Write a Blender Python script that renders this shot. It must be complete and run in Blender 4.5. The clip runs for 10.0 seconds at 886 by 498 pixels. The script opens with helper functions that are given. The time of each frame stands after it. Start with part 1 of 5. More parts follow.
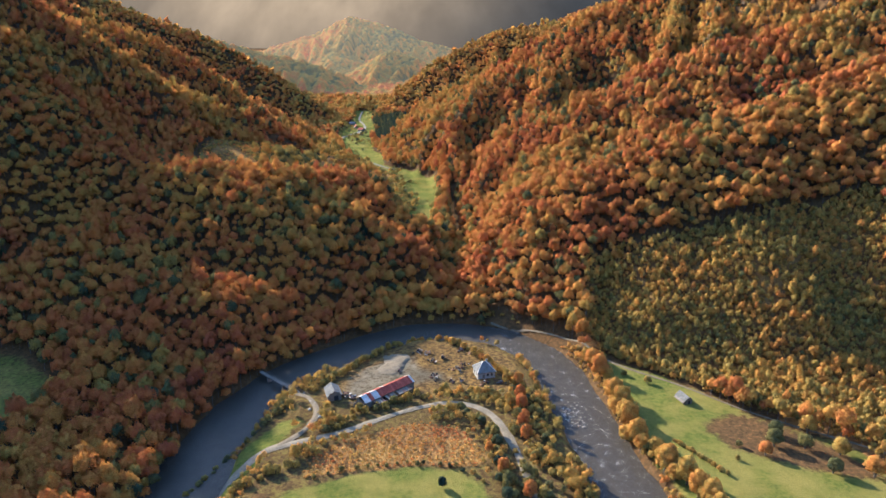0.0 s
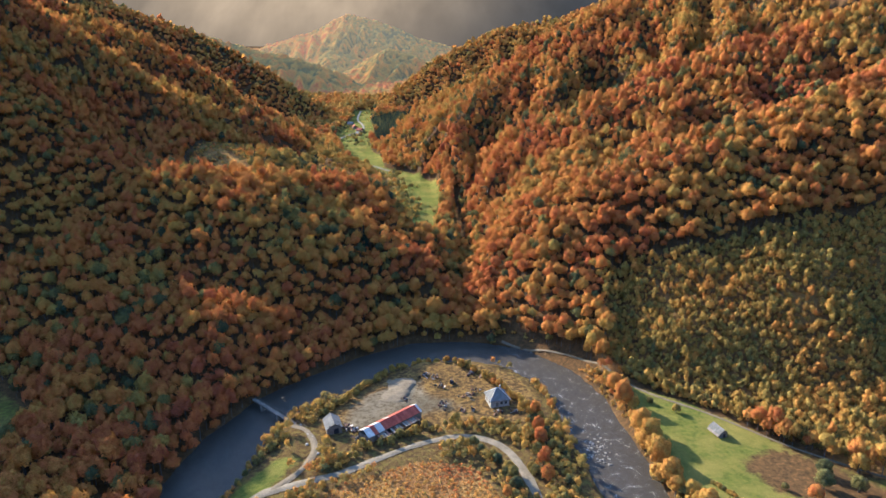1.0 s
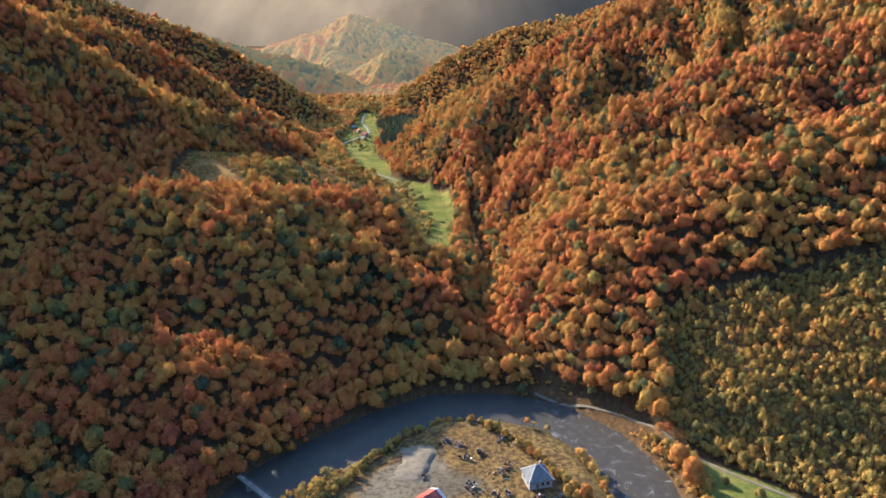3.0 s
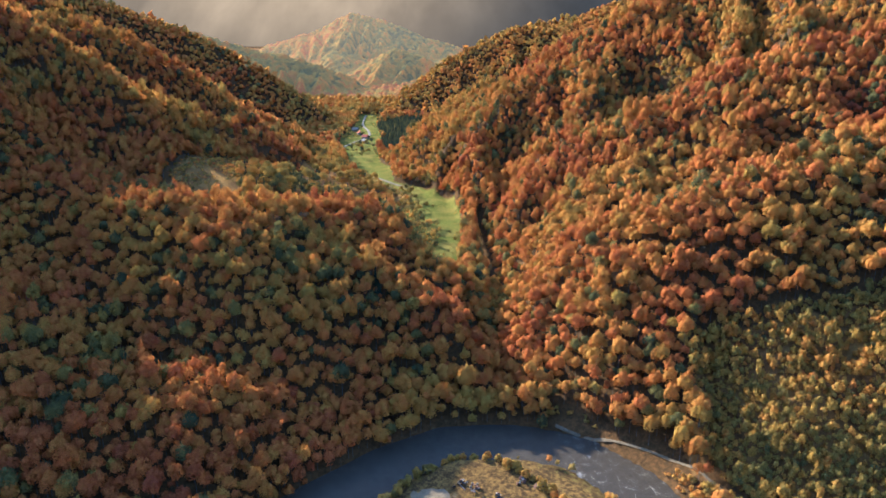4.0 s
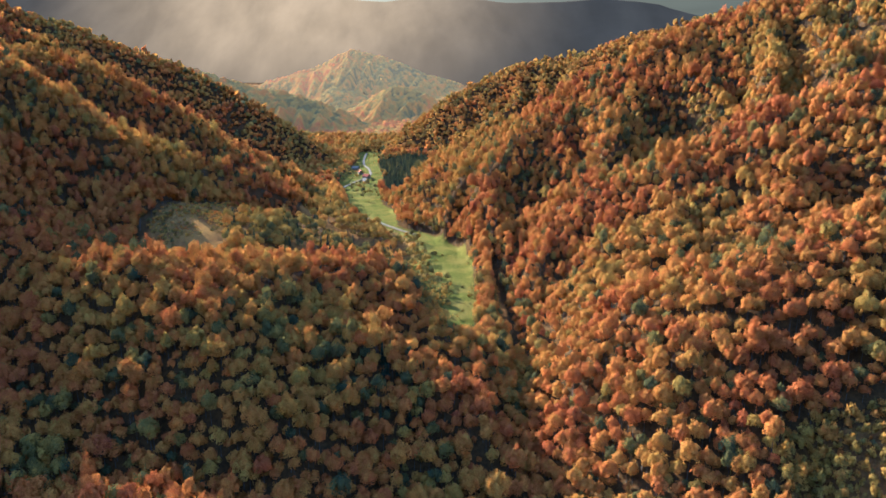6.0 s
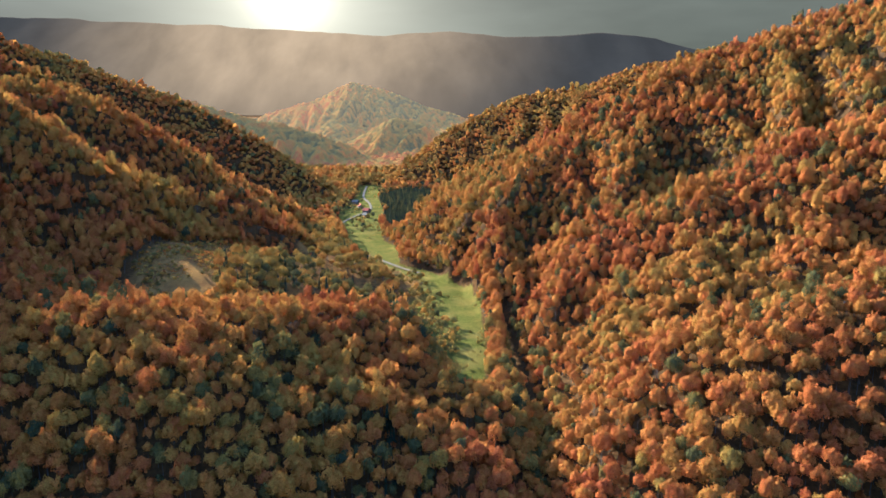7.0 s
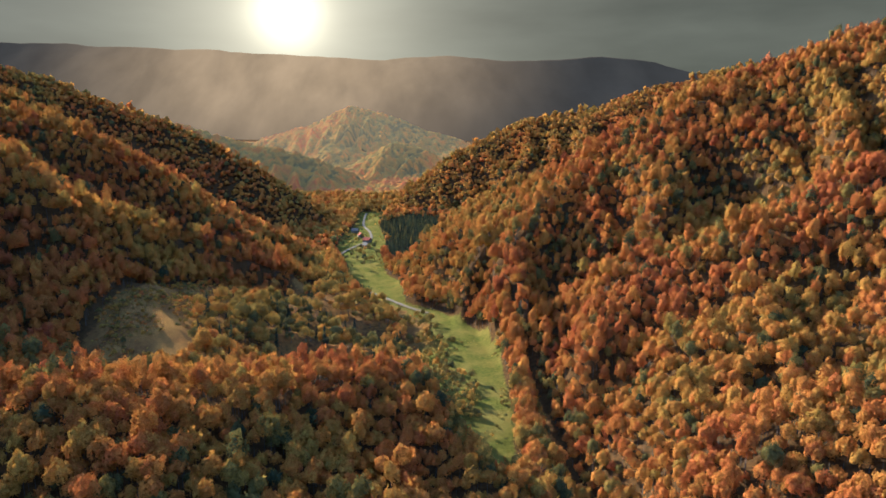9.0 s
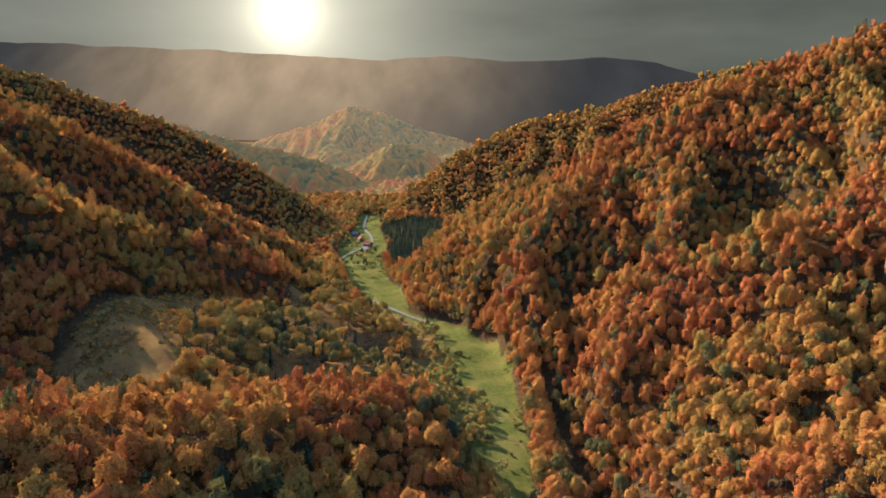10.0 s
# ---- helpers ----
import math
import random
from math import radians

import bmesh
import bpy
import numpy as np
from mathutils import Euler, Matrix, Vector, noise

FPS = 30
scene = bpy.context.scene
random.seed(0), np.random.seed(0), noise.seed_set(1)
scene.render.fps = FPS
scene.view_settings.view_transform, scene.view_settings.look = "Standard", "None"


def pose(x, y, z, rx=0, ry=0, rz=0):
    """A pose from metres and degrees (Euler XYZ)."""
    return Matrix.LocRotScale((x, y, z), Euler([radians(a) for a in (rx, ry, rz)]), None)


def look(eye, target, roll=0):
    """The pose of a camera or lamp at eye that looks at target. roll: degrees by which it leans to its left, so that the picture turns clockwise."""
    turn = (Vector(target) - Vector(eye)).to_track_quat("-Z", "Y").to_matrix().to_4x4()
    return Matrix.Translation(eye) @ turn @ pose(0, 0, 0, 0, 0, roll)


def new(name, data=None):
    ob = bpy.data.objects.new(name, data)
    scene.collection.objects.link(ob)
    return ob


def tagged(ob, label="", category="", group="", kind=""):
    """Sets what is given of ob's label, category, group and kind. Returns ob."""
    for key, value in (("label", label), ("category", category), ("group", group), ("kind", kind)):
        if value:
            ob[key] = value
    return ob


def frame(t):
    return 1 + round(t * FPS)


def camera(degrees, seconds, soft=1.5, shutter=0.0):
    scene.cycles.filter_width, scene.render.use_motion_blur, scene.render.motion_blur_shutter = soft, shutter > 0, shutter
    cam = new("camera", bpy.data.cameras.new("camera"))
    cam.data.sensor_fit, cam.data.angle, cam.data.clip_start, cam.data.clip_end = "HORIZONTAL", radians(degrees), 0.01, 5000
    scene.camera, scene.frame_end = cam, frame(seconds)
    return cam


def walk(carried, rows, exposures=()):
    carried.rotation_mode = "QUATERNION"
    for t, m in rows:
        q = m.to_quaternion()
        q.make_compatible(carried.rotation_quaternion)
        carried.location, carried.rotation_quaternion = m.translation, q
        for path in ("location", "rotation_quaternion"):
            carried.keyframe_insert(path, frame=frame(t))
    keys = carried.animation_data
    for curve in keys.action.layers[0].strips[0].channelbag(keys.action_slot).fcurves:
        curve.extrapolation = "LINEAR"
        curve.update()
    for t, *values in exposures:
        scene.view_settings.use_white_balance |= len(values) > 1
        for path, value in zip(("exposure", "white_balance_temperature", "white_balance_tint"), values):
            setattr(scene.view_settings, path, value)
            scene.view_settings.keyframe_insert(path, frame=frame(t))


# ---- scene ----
cam = camera(68.6, 10.0, soft=1.5)
METRES, EYE, TILT, LEAN, TURN = 250.0, 137.5, -17.0, 0.0, 0.0
EXPOSURES = [(0.0, 2.28, 4500, 12), (2.5, 2.32, 4450, 12), (5.5, 2.34, 4400, 12), (7.5, 2.16, 4600, 12), (10.0, 1.78, 4750, 12)]
ROWS = [
    (0.0, 0.0, 0.0, 0.0, 0.0, 0.0, -0.0),
    (0.5, -0.0111, 0.0465, 0.0142, -0.18, -0.1, 0.07),
    (1.0, -0.0192, 0.0944, 0.0288, -0.23, -0.15, 0.04),
    (1.5, -0.0266, 0.1436, 0.0436, -0.15, -0.18, -0.02),
    (2.0, -0.0337, 0.1917, 0.0579, -0.02, -0.19, -0.12),
    (2.5, -0.0419, 0.2394, 0.0718, 0.04, -0.13, -0.1),
    (4.0, -0.0697, 0.3774, 0.1132, -0.01, -0.12, -0.06),
    (4.5, -0.0797, 0.4233, 0.1265, -0.12, -0.04, -0.08),
    (5.0, -0.0878, 0.4697, 0.1405, -0.18, 0.33, -0.13),
    (5.5, -0.0952, 0.5168, 0.1547, -0.17, 1.52, -0.12),
    (7.0, -0.1214, 0.6611, 0.1996, -0.31, 5.59, -0.02),
    (7.5, -0.1317, 0.7086, 0.2137, -0.46, 6.95, 0.14),
    (8.0, -0.1403, 0.756, 0.2273, -0.51, 7.6, 0.16),
    (8.5, -0.1477, 0.8027, 0.2424, -0.49, 7.6, 0.15),
    (9.0, -0.1569, 0.8502, 0.2569, -0.51, 7.63, 0.19),
    (9.5, -0.1636, 0.8968, 0.2713, -0.49, 7.66, 0.12),
    (10.0, -0.1705, 0.9426, 0.2857, -0.52, 7.69, 0.12),
]
walk(cam, [(t, pose(0, 0, EYE, TILT, LEAN, TURN) @ pose(METRES * x, METRES * y, METRES * z, 90 + pitch, roll, yaw)) for t, x, y, z, yaw, pitch, roll in ROWS], EXPOSURES)
# ---------------------------------------------------------------- sky and sun
SUN_WEST, SUN_UP = 45.0, 25.0  # degrees west of north, degrees above the horizon
world = bpy.data.worlds.new("sky")
scene.world = world
world.use_nodes = True
wt = world.node_tree
wt.nodes.clear()
w_out = wt.nodes.new("ShaderNodeOutputWorld")
w_back = wt.nodes.new("ShaderNodeBackground")
w_sky = wt.nodes.new("ShaderNodeTexSky")
w_sky.sky_type, w_sky.sun_disc = "NISHITA", False
w_sky.sun_elevation, w_sky.sun_rotation = radians(SUN_UP), radians(-SUN_WEST)
w_sky.dust_density, w_sky.air_density = 1.0, 1.0
# a thin veil of grey cloud over the blue
w_pos = wt.nodes.new("ShaderNodeTexCoord")
w_stretch = wt.nodes.new("ShaderNodeMapping")
w_stretch.inputs["Scale"].default_value = (2.0, 2.0, 9.0)
w_cloud = wt.nodes.new("ShaderNodeTexNoise")
w_cloud.inputs["Scale"].default_value, w_cloud.inputs["Detail"].default_value = 1.6, 6.0
w_ramp = wt.nodes.new("ShaderNodeValToRGB")
w_ramp.color_ramp.elements[0].position, w_ramp.color_ramp.elements[0].color = 0.32, (0.19, 0.162, 0.082, 1)
w_ramp.color_ramp.elements[1].position, w_ramp.color_ramp.elements[1].color = 0.72, (0.35, 0.30, 0.16, 1)
w_mix = wt.nodes.new("ShaderNodeMix")
w_mix.data_type = "RGBA"
w_mix.inputs["Factor"].default_value = 0.90
# sun glow painted into the sky, away from the sun lamp's direction
w_dir = wt.nodes.new("ShaderNodeVectorMath")
w_dir.operation = "DOT_PRODUCT"
glow_way = pose(0, 0, 0, 0, 0, 12.4) @ pose(0, 0, 0, 10.4) @ Vector((0, 1, 0))
w_dir.inputs[1].default_value = glow_way
w_norm = wt.nodes.new("ShaderNodeVectorMath")
w_norm.operation = "NORMALIZE"


def w_power(exponent, gain):
    p = wt.nodes.new("ShaderNodeMath")
    p.operation, p.inputs[1].default_value = "POWER", exponent
    g = wt.nodes.new("ShaderNodeMath")
    g.operation, g.inputs[1].default_value = "MULTIPLY", gain
    c = wt.nodes.new("ShaderNodeMath")
    c.operation, c.inputs[1].default_value = "MAXIMUM", 0.0
    wt.links.new(w_dir.outputs["Value"], c.inputs[0])
    wt.links.new(c.outputs[0], p.inputs[0])
    wt.links.new(p.outputs[0], g.inputs[0])
    return g


g_wide, g_mid, g_core = w_power(18.0, 0.5), w_power(90.0, 0.95), w_power(900.0, 2.4)
w_sum = wt.nodes.new("ShaderNodeMath")
w_sum.operation = "ADD"
w_sum2 = wt.nodes.new("ShaderNodeMath")
w_sum2.operation = "ADD"
w_tint = wt.nodes.new("ShaderNodeMix")
w_tint.data_type, w_tint.blend_type, w_tint.inputs["Factor"].default_value = "RGBA", "MULTIPLY", 1.0
w_tint.inputs["B"].default_value = (1.0, 0.75, 0.38, 1)
w_add = wt.nodes.new("ShaderNodeMix")
w_add.data_type, w_add.blend_type, w_add.inputs["Factor"].default_value = "RGBA", "ADD", 1.0
wt.links.new(w_pos.outputs["Generated"], w_stretch.inputs["Vector"])
wt.links.new(w_stretch.outputs["Vector"], w_cloud.inputs["Vector"])
wt.links.new(w_cloud.outputs["Fac"], w_ramp.inputs["Fac"])
# the veil is thick towards the horizon and thin overhead
w_sep = wt.nodes.new("ShaderNodeSeparateXYZ")
w_thick = wt.nodes.new("ShaderNodeMapRange")
w_thick.inputs["From Min"].default_value, w_thick.inputs["From Max"].default_value = 0.22, 0.6
w_thick.inputs["To Min"].default_value, w_thick.inputs["To Max"].default_value = 0.995, 0.0
wt.links.new(w_norm.outputs["Vector"], w_sep.inputs[0])
wt.links.new(w_sep.outputs["Z"], w_thick.inputs["Value"])
wt.links.new(w_thick.outputs["Result"], w_mix.inputs["Factor"])
wt.links.new(w_sky.outputs["Color"], w_mix.inputs["A"])
wt.links.new(w_ramp.outputs["Color"], w_mix.inputs["B"])
wt.links.new(w_pos.outputs["Generated"], w_norm.inputs[0])
wt.links.new(w_norm.outputs["Vector"], w_dir.inputs[0])
wt.links.new(g_wide.outputs[0], w_sum.inputs[0])
wt.links.new(g_mid.outputs[0], w_sum.inputs[1])
wt.links.new(w_sum.outputs[0], w_sum2.inputs[0])
wt.links.new(g_core.outputs[0], w_sum2.inputs[1])
wt.links.new(w_sum2.outputs[0], w_tint.inputs["A"])
wt.links.new(w_mix.outputs["Result"], w_add.inputs["A"])
wt.links.new(w_tint.outputs["Result"], w_add.inputs["B"])
wt.links.new(w_add.outputs["Result"], w_back.inputs["Color"])
w_back.inputs["Strength"].default_value = 0.15
wt.links.new(w_back.outputs["Background"], w_out.inputs["Surface"])

sun = new("sun", bpy.data.lights.new("sun", "SUN"))
sun.data.energy, sun.data.angle, sun.data.color = 5.0, radians(0.6), (1.0, 0.75, 0.44)
s_way = Vector((math.sin(radians(SUN_WEST)) * math.cos(radians(SUN_UP)), -math.cos(radians(SUN_WEST)) * math.cos(radians(SUN_UP)), -math.sin(radians(SUN_UP))))
sun.matrix_world = look((0, 0, 900), Vector((0, 0, 900)) + s_way)
# ---------------------------------------------------------------- materials
def node(tree, kind, **sockets):
    n = tree.nodes.new("ShaderNode" + kind)
    for key, value in sockets.items():
        n.inputs[key.replace("_", " ")].default_value = value
    return n


def surface(name, low, high, size, rough=0.9, fine=None, bump=0.4, bump_size=None, metal=0.0, vary=0.0):
    """A plain surface between two colours, mottled at two scales (sizes in metres), with relief. vary: how far alike pieces differ."""
    m = bpy.data.materials.new(name)
    m.use_nodes = True
    t = m.node_tree
    b = t.nodes["Principled BSDF"]
    b.inputs["Roughness"].default_value, b.inputs["Metallic"].default_value = rough, metal
    b.inputs["Specular IOR Level"].default_value = 0.08
    g = t.nodes.new("ShaderNodeNewGeometry")
    big = node(t, "TexNoise", Scale=1.0 / size, Detail=5.0, Roughness=0.6)
    small = node(t, "TexNoise", Scale=1.0 / (fine or size / 9), Detail=4.0, Roughness=0.7)
    t.links.new(g.outputs["Position"], big.inputs["Vector"])
    t.links.new(g.outputs["Position"], small.inputs["Vector"])
    mix = node(t, "Math")
    mix.operation = "ADD"
    t.links.new(big.outputs["Fac"], mix.inputs[0])
    t.links.new(small.outputs["Fac"], mix.inputs[1])
    ramp = t.nodes.new("ShaderNodeMapRange")
    ramp.inputs["From Min"].default_value, ramp.inputs["From Max"].default_value = 0.72, 1.28
    t.links.new(mix.outputs[0], ramp.inputs["Value"])
    col = t.nodes.new("ShaderNodeMix")
    col.data_type = "RGBA"
    col.inputs["A"].default_value, col.inputs["B"].default_value = (*low, 1), (*high, 1)
    t.links.new(ramp.outputs["Result"], col.inputs["Factor"])
    out = col.outputs["Result"]
    if vary:
        info = t.nodes.new("ShaderNodeObjectInfo")
        rng = t.nodes.new("ShaderNodeMapRange")
        rng.inputs["To Min"].default_value, rng.inputs["To Max"].default_value = 1 - vary, 1 + vary
        t.links.new(info.outputs["Random"], rng.inputs["Value"])
        hsv = t.nodes.new("ShaderNodeHueSaturation")
        t.links.new(rng.outputs["Result"], hsv.inputs["Value"])
        t.links.new(out, hsv.inputs["Color"])
        out = hsv.outputs["Color"]
    t.links.new(out, b.inputs["Base Color"])
    if bump:
        bn = node(t, "Bump", Strength=bump, Distance=bump_size or size / 12)
        t.links.new(small.outputs["Fac"], bn.inputs["Height"])
        t.links.new(bn.outputs["Normal"], b.inputs["Normal"])
    return m


PALETTE = [(0.0, (0.024, 0.040, 0.032)), (0.16, (0.070, 0.082, 0.040)), (0.32, (0.200, 0.165, 0.046)), (0.46, (0.44, 0.275, 0.050)), (0.58, (0.55, 0.250, 0.045)), (0.70, (0.51, 0.165, 0.040)), (0.85, (0.36, 0.100, 0.040)), (1.0, (0.21, 0.070, 0.042))]


def foliage(name, own=False, gaps=0.0):
    """Autumn leaves from evergreen (tone 0) by gold to rust (tone 1): the tone is kept with each tree of a wood, or, for a single tree, varies about its object colour's first value."""
    m = bpy.data.materials.new(name)
    m.use_nodes = True
    t = m.node_tree
    t.nodes.remove(t.nodes["Principled BSDF"])
    out = t.nodes["Material Output"]
    tone = node(t, "Math")
    tone.operation = "ADD"
    g = t.nodes.new("ShaderNodeNewGeometry")
    if own:
        info = t.nodes.new("ShaderNodeObjectInfo")
        sep = t.nodes.new("ShaderNodeSeparateColor")
        t.links.new(info.outputs["Color"], sep.inputs["Color"])
        t.links.new(sep.outputs["Red"], tone.inputs[0])
    else:
        a = t.nodes.new("ShaderNodeAttribute")
        a.attribute_name = "tone"
        t.links.new(a.outputs["Fac"], tone.inputs[0])
    jit = t.nodes.new("ShaderNodeMapRange")
    jit.inputs["To Min"].default_value, jit.inputs["To Max"].default_value = -0.055, 0.055
    t.links.new(g.outputs["Random Per Island"], jit.inputs["Value"])
    t.links.new(jit.outputs["Result"], tone.inputs[1])
    ramp = t.nodes.new("ShaderNodeValToRGB")
    e = ramp.color_ramp.elements
    while len(e) < len(PALETTE):
        e.new(0.5)
    for el, (p, c) in zip(e, PALETTE):
        el.position, el.color = p, (*c, 1)
    t.links.new(tone.outputs[0], ramp.inputs["Fac"])
    speck = node(t, "TexNoise", Scale=2.0, Detail=4.0, Roughness=0.8)
    t.links.new(g.outputs["Position"], speck.inputs["Vector"])
    rng = t.nodes.new("ShaderNodeMapRange")
    rng.inputs["From Min"].default_value, rng.inputs["From Max"].default_value = 0.3, 0.7
    rng.inputs["To Min"].default_value, rng.inputs["To Max"].default_value = 0.5, 1.45
    t.links.new(speck.outputs["Fac"], rng.inputs["Value"])
    hsv = t.nodes.new("ShaderNodeHueSaturation")
    t.links.new(ramp.outputs["Color"], hsv.inputs["Color"])
    t.links.new(rng.outputs["Result"], hsv.inputs["Value"])
    d = node(t, "BsdfDiffuse", Roughness=0.7)
    tr = t.nodes.new("ShaderNodeBsdfTranslucent")
    mix = node(t, "MixShader", Fac=0.26)
    way = t.nodes.new("ShaderNodeAttribute")
    way.attribute_name = "outward"
    world_way = t.nodes.new("ShaderNodeVectorTransform")
    world_way.vector_type, world_way.convert_from, world_way.convert_to = "NORMAL", "OBJECT", "WORLD"
    t.links.new(way.outputs["Vector"], world_way.inputs[0])
    bn = node(t, "Bump", Strength=1.0, Distance=0.5)
    t.links.new(speck.outputs["Fac"], bn.inputs["Height"])
    t.links.new(world_way.outputs[0], bn.inputs["Normal"])
    t.links.new(bn.outputs["Normal"], d.inputs["Normal"])
    t.links.new(world_way.outputs[0], tr.inputs["Normal"])
    t.links.new(hsv.outputs["Color"], d.inputs["Color"])
    t.links.new(hsv.outputs["Color"], tr.inputs["Color"])
    t.links.new(d.outputs[0], mix.inputs[1])
    t.links.new(tr.outputs[0], mix.inputs[2])
    if not gaps:
        t.links.new(mix.outputs[0], out.inputs["Surface"])
        return m
    # open spaces between the leaves of a spray
    hole = node(t, "TexNoise", Scale=1.7, Detail=3.0, Roughness=0.75)
    t.links.new(g.outputs["Position"], hole.inputs["Vector"])
    cut = node(t, "Math")
    cut.operation, cut.inputs[1].default_value = "GREATER_THAN", gaps
    t.links.new(hole.outputs["Fac"], cut.inputs[0])
    clear = t.nodes.new("ShaderNodeBsdfTransparent")
    leafy = t.nodes.new("ShaderNodeMixShader")
    t.links.new(cut.outputs[0], leafy.inputs[0])
    t.links.new(clear.outputs[0], leafy.inputs[1])
    t.links.new(mix.outputs[0], leafy.inputs[2])
    t.links.new(leafy.outputs[0], out.inputs["Surface"])
    return m


LEAF, LEAF_OWN, LEAF_FAR = foliage("autumn_leaves", gaps=0.49), foliage("single_tree_leaves", True, 0.47), foliage("far_leaves")
BARK = surface("bark", (0.05, 0.04, 0.03), (0.13, 0.11, 0.085), 0.6, bump=0.8)
GRAVEL = surface("pale_gravel", (0.085, 0.066, 0.038), (0.175, 0.138, 0.085), 3.5, fine=0.7, bump=0.4)
PALE_LANE = surface("pale_chalky_lane", (0.10, 0.082, 0.05), (0.175, 0.145, 0.095), 4.0, fine=0.7, bump=0.3)
TRACK = surface("dusty_track", (0.075, 0.056, 0.030), (0.15, 0.114, 0.066), 3.0, fine=0.6, bump=0.4)
PLASTER = surface("pale_plaster", (0.20, 0.18, 0.14), (0.32, 0.285, 0.225), 1.6, bump=0.15)
RED_TIN = surface("rusty_red_roofing", (0.15, 0.032, 0.018), (0.28, 0.075, 0.042), 3.0, rough=0.85, fine=0.5, bump=0.1, vary=0.18)
WHITE_TIN = surface("bare_pale_roofing", (0.24, 0.205, 0.155), (0.46, 0.41, 0.33), 3.0, rough=0.8, fine=0.5, bump=0.1, vary=0.2)
GREY_ROOF = surface("grey_shingle", (0.065, 0.060, 0.050), (0.135, 0.125, 0.105), 1.5, rough=0.95, bump=0.3, vary=0.15)
OLD_WOOD = surface("weathered_boards", (0.085, 0.068, 0.048), (0.20, 0.165, 0.12), 0.8, bump=0.5, vary=0.2)
DARK = surface("dark_opening", (0.012, 0.012, 0.013), (0.03, 0.03, 0.03), 0.5, rough=0.3)
STONE = surface("river_stone", (0.115, 0.098, 0.072), (0.27, 0.235, 0.18), 0.9, bump=0.5, vary=0.2)
RUST = surface("rusty_scrap", (0.05, 0.03, 0.022), (0.19, 0.10, 0.06), 0.7, rough=0.75, metal=0.2, vary=0.4)
SCRAP_GREY = surface("scrap_metal", (0.08, 0.072, 0.06), (0.28, 0.25, 0.21), 0.9, rough=0.5, metal=0.5, vary=0.4)

# ground: forest floor, with meadow, bracken and bare earth where the cover says so
GROUND = bpy.data.materials.new("hill_ground")
GROUND.use_nodes = True
gt = GROUND.node_tree
gb = gt.nodes["Principled BSDF"]
gb.inputs["Roughness"].default_value = 0.95
gb.inputs["Specular IOR Level"].default_value = 0.0
g_pos = gt.nodes.new("ShaderNodeNewGeometry")
g_att = gt.nodes.new("ShaderNodeAttribute")
g_att.attribute_name = "cover"
g_sep = gt.nodes.new("ShaderNodeSeparateColor")
gt.links.new(g_att.outputs["Color"], g_sep.inputs["Color"])
g_big = node(gt, "TexNoise", Scale=0.07, Detail=6.0, Roughness=0.6)
g_mid = node(gt, "TexNoise", Scale=0.6, Detail=5.0, Roughness=0.7)
g_fine = node(gt, "TexNoise", Scale=3.0, Detail=4.0, Roughness=0.75)
for n in (g_big, g_mid, g_fine):
    gt.links.new(g_pos.outputs["Position"], n.inputs["Vector"])


def g_blend(low, high, tex, lo=0.35, hi=0.65):
    r = gt.nodes.new("ShaderNodeMapRange")
    r.inputs["From Min"].default_value, r.inputs["From Max"].default_value = lo, hi
    gt.links.new(tex.outputs["Fac"], r.inputs["Value"])
    m = gt.nodes.new("ShaderNodeMix")
    m.data_type = "RGBA"
    for key, c in (("A", low), ("B", high)):
        if isinstance(c, tuple):
            m.inputs[key].default_value = (*c, 1)
        else:
            gt.links.new(c, m.inputs[key])
    gt.links.new(r.outputs["Result"], m.inputs["Factor"])
    return m.outputs["Result"]


def g_over(under, over, weight):
    # ragged edge: the weight is pushed about by the middle noise
    a = node(gt, "Math")
    a.operation = "MULTIPLY_ADD"
    a.inputs[1].default_value, a.inputs[2].default_value = 0.7, -0.35
    gt.links.new(g_mid.outputs["Fac"], a.inputs[0])
    b = node(gt, "Math")
    b.operation = "ADD"
    gt.links.new(a.outputs[0], b.inputs[0])
    gt.links.new(weight, b.inputs[1])
    r = gt.nodes.new("ShaderNodeMapRange")
    r.inputs["From Min"].default_value, r.inputs["From Max"].default_value = 0.38, 0.62
    gt.links.new(b.outputs[0], r.inputs["Value"])
    m = gt.nodes.new("ShaderNodeMix")
    m.data_type = "RGBA"
    gt.links.new(r.outputs["Result"], m.inputs["Factor"])
    gt.links.new(under, m.inputs["A"])
    gt.links.new(over, m.inputs["B"])
    return m.outputs["Result"]


g_floor = g_blend((0.045, 0.030, 0.014), (0.115, 0.062, 0.022), g_mid)
g_grass = g_blend(g_blend((0.056, 0.066, 0.012), (0.118, 0.112, 0.020), g_mid), g_blend((0.112, 0.098, 0.020), (0.195, 0.150, 0.034), g_fine), g_big, 0.42, 0.64)
g_brown = g_blend(g_blend((0.085, 0.044, 0.017), (0.21, 0.105, 0.032), g_mid), g_blend((0.15, 0.085, 0.023), (0.30, 0.165, 0.044), g_fine), g_big, 0.40, 0.62)
g_bare = g_blend(g_blend((0.062, 0.048, 0.027), (0.105, 0.083, 0.048), g_mid), g_blend((0.095, 0.076, 0.043), (0.16, 0.128, 0.078), g_mid), g_big, 0.4, 0.65)
g_col = g_over(g_over(g_over(g_floor, g_grass, g_sep.outputs["Red"]), g_brown, g_sep.outputs["Green"]), g_bare, g_sep.outputs["Blue"])
gt.links.new(g_col, gb.inputs["Base Color"])
g_bump = node(gt, "Bump", Strength=0.9, Distance=0.6)
gt.links.new(g_fine.outputs["Fac"], g_bump.inputs["Height"])
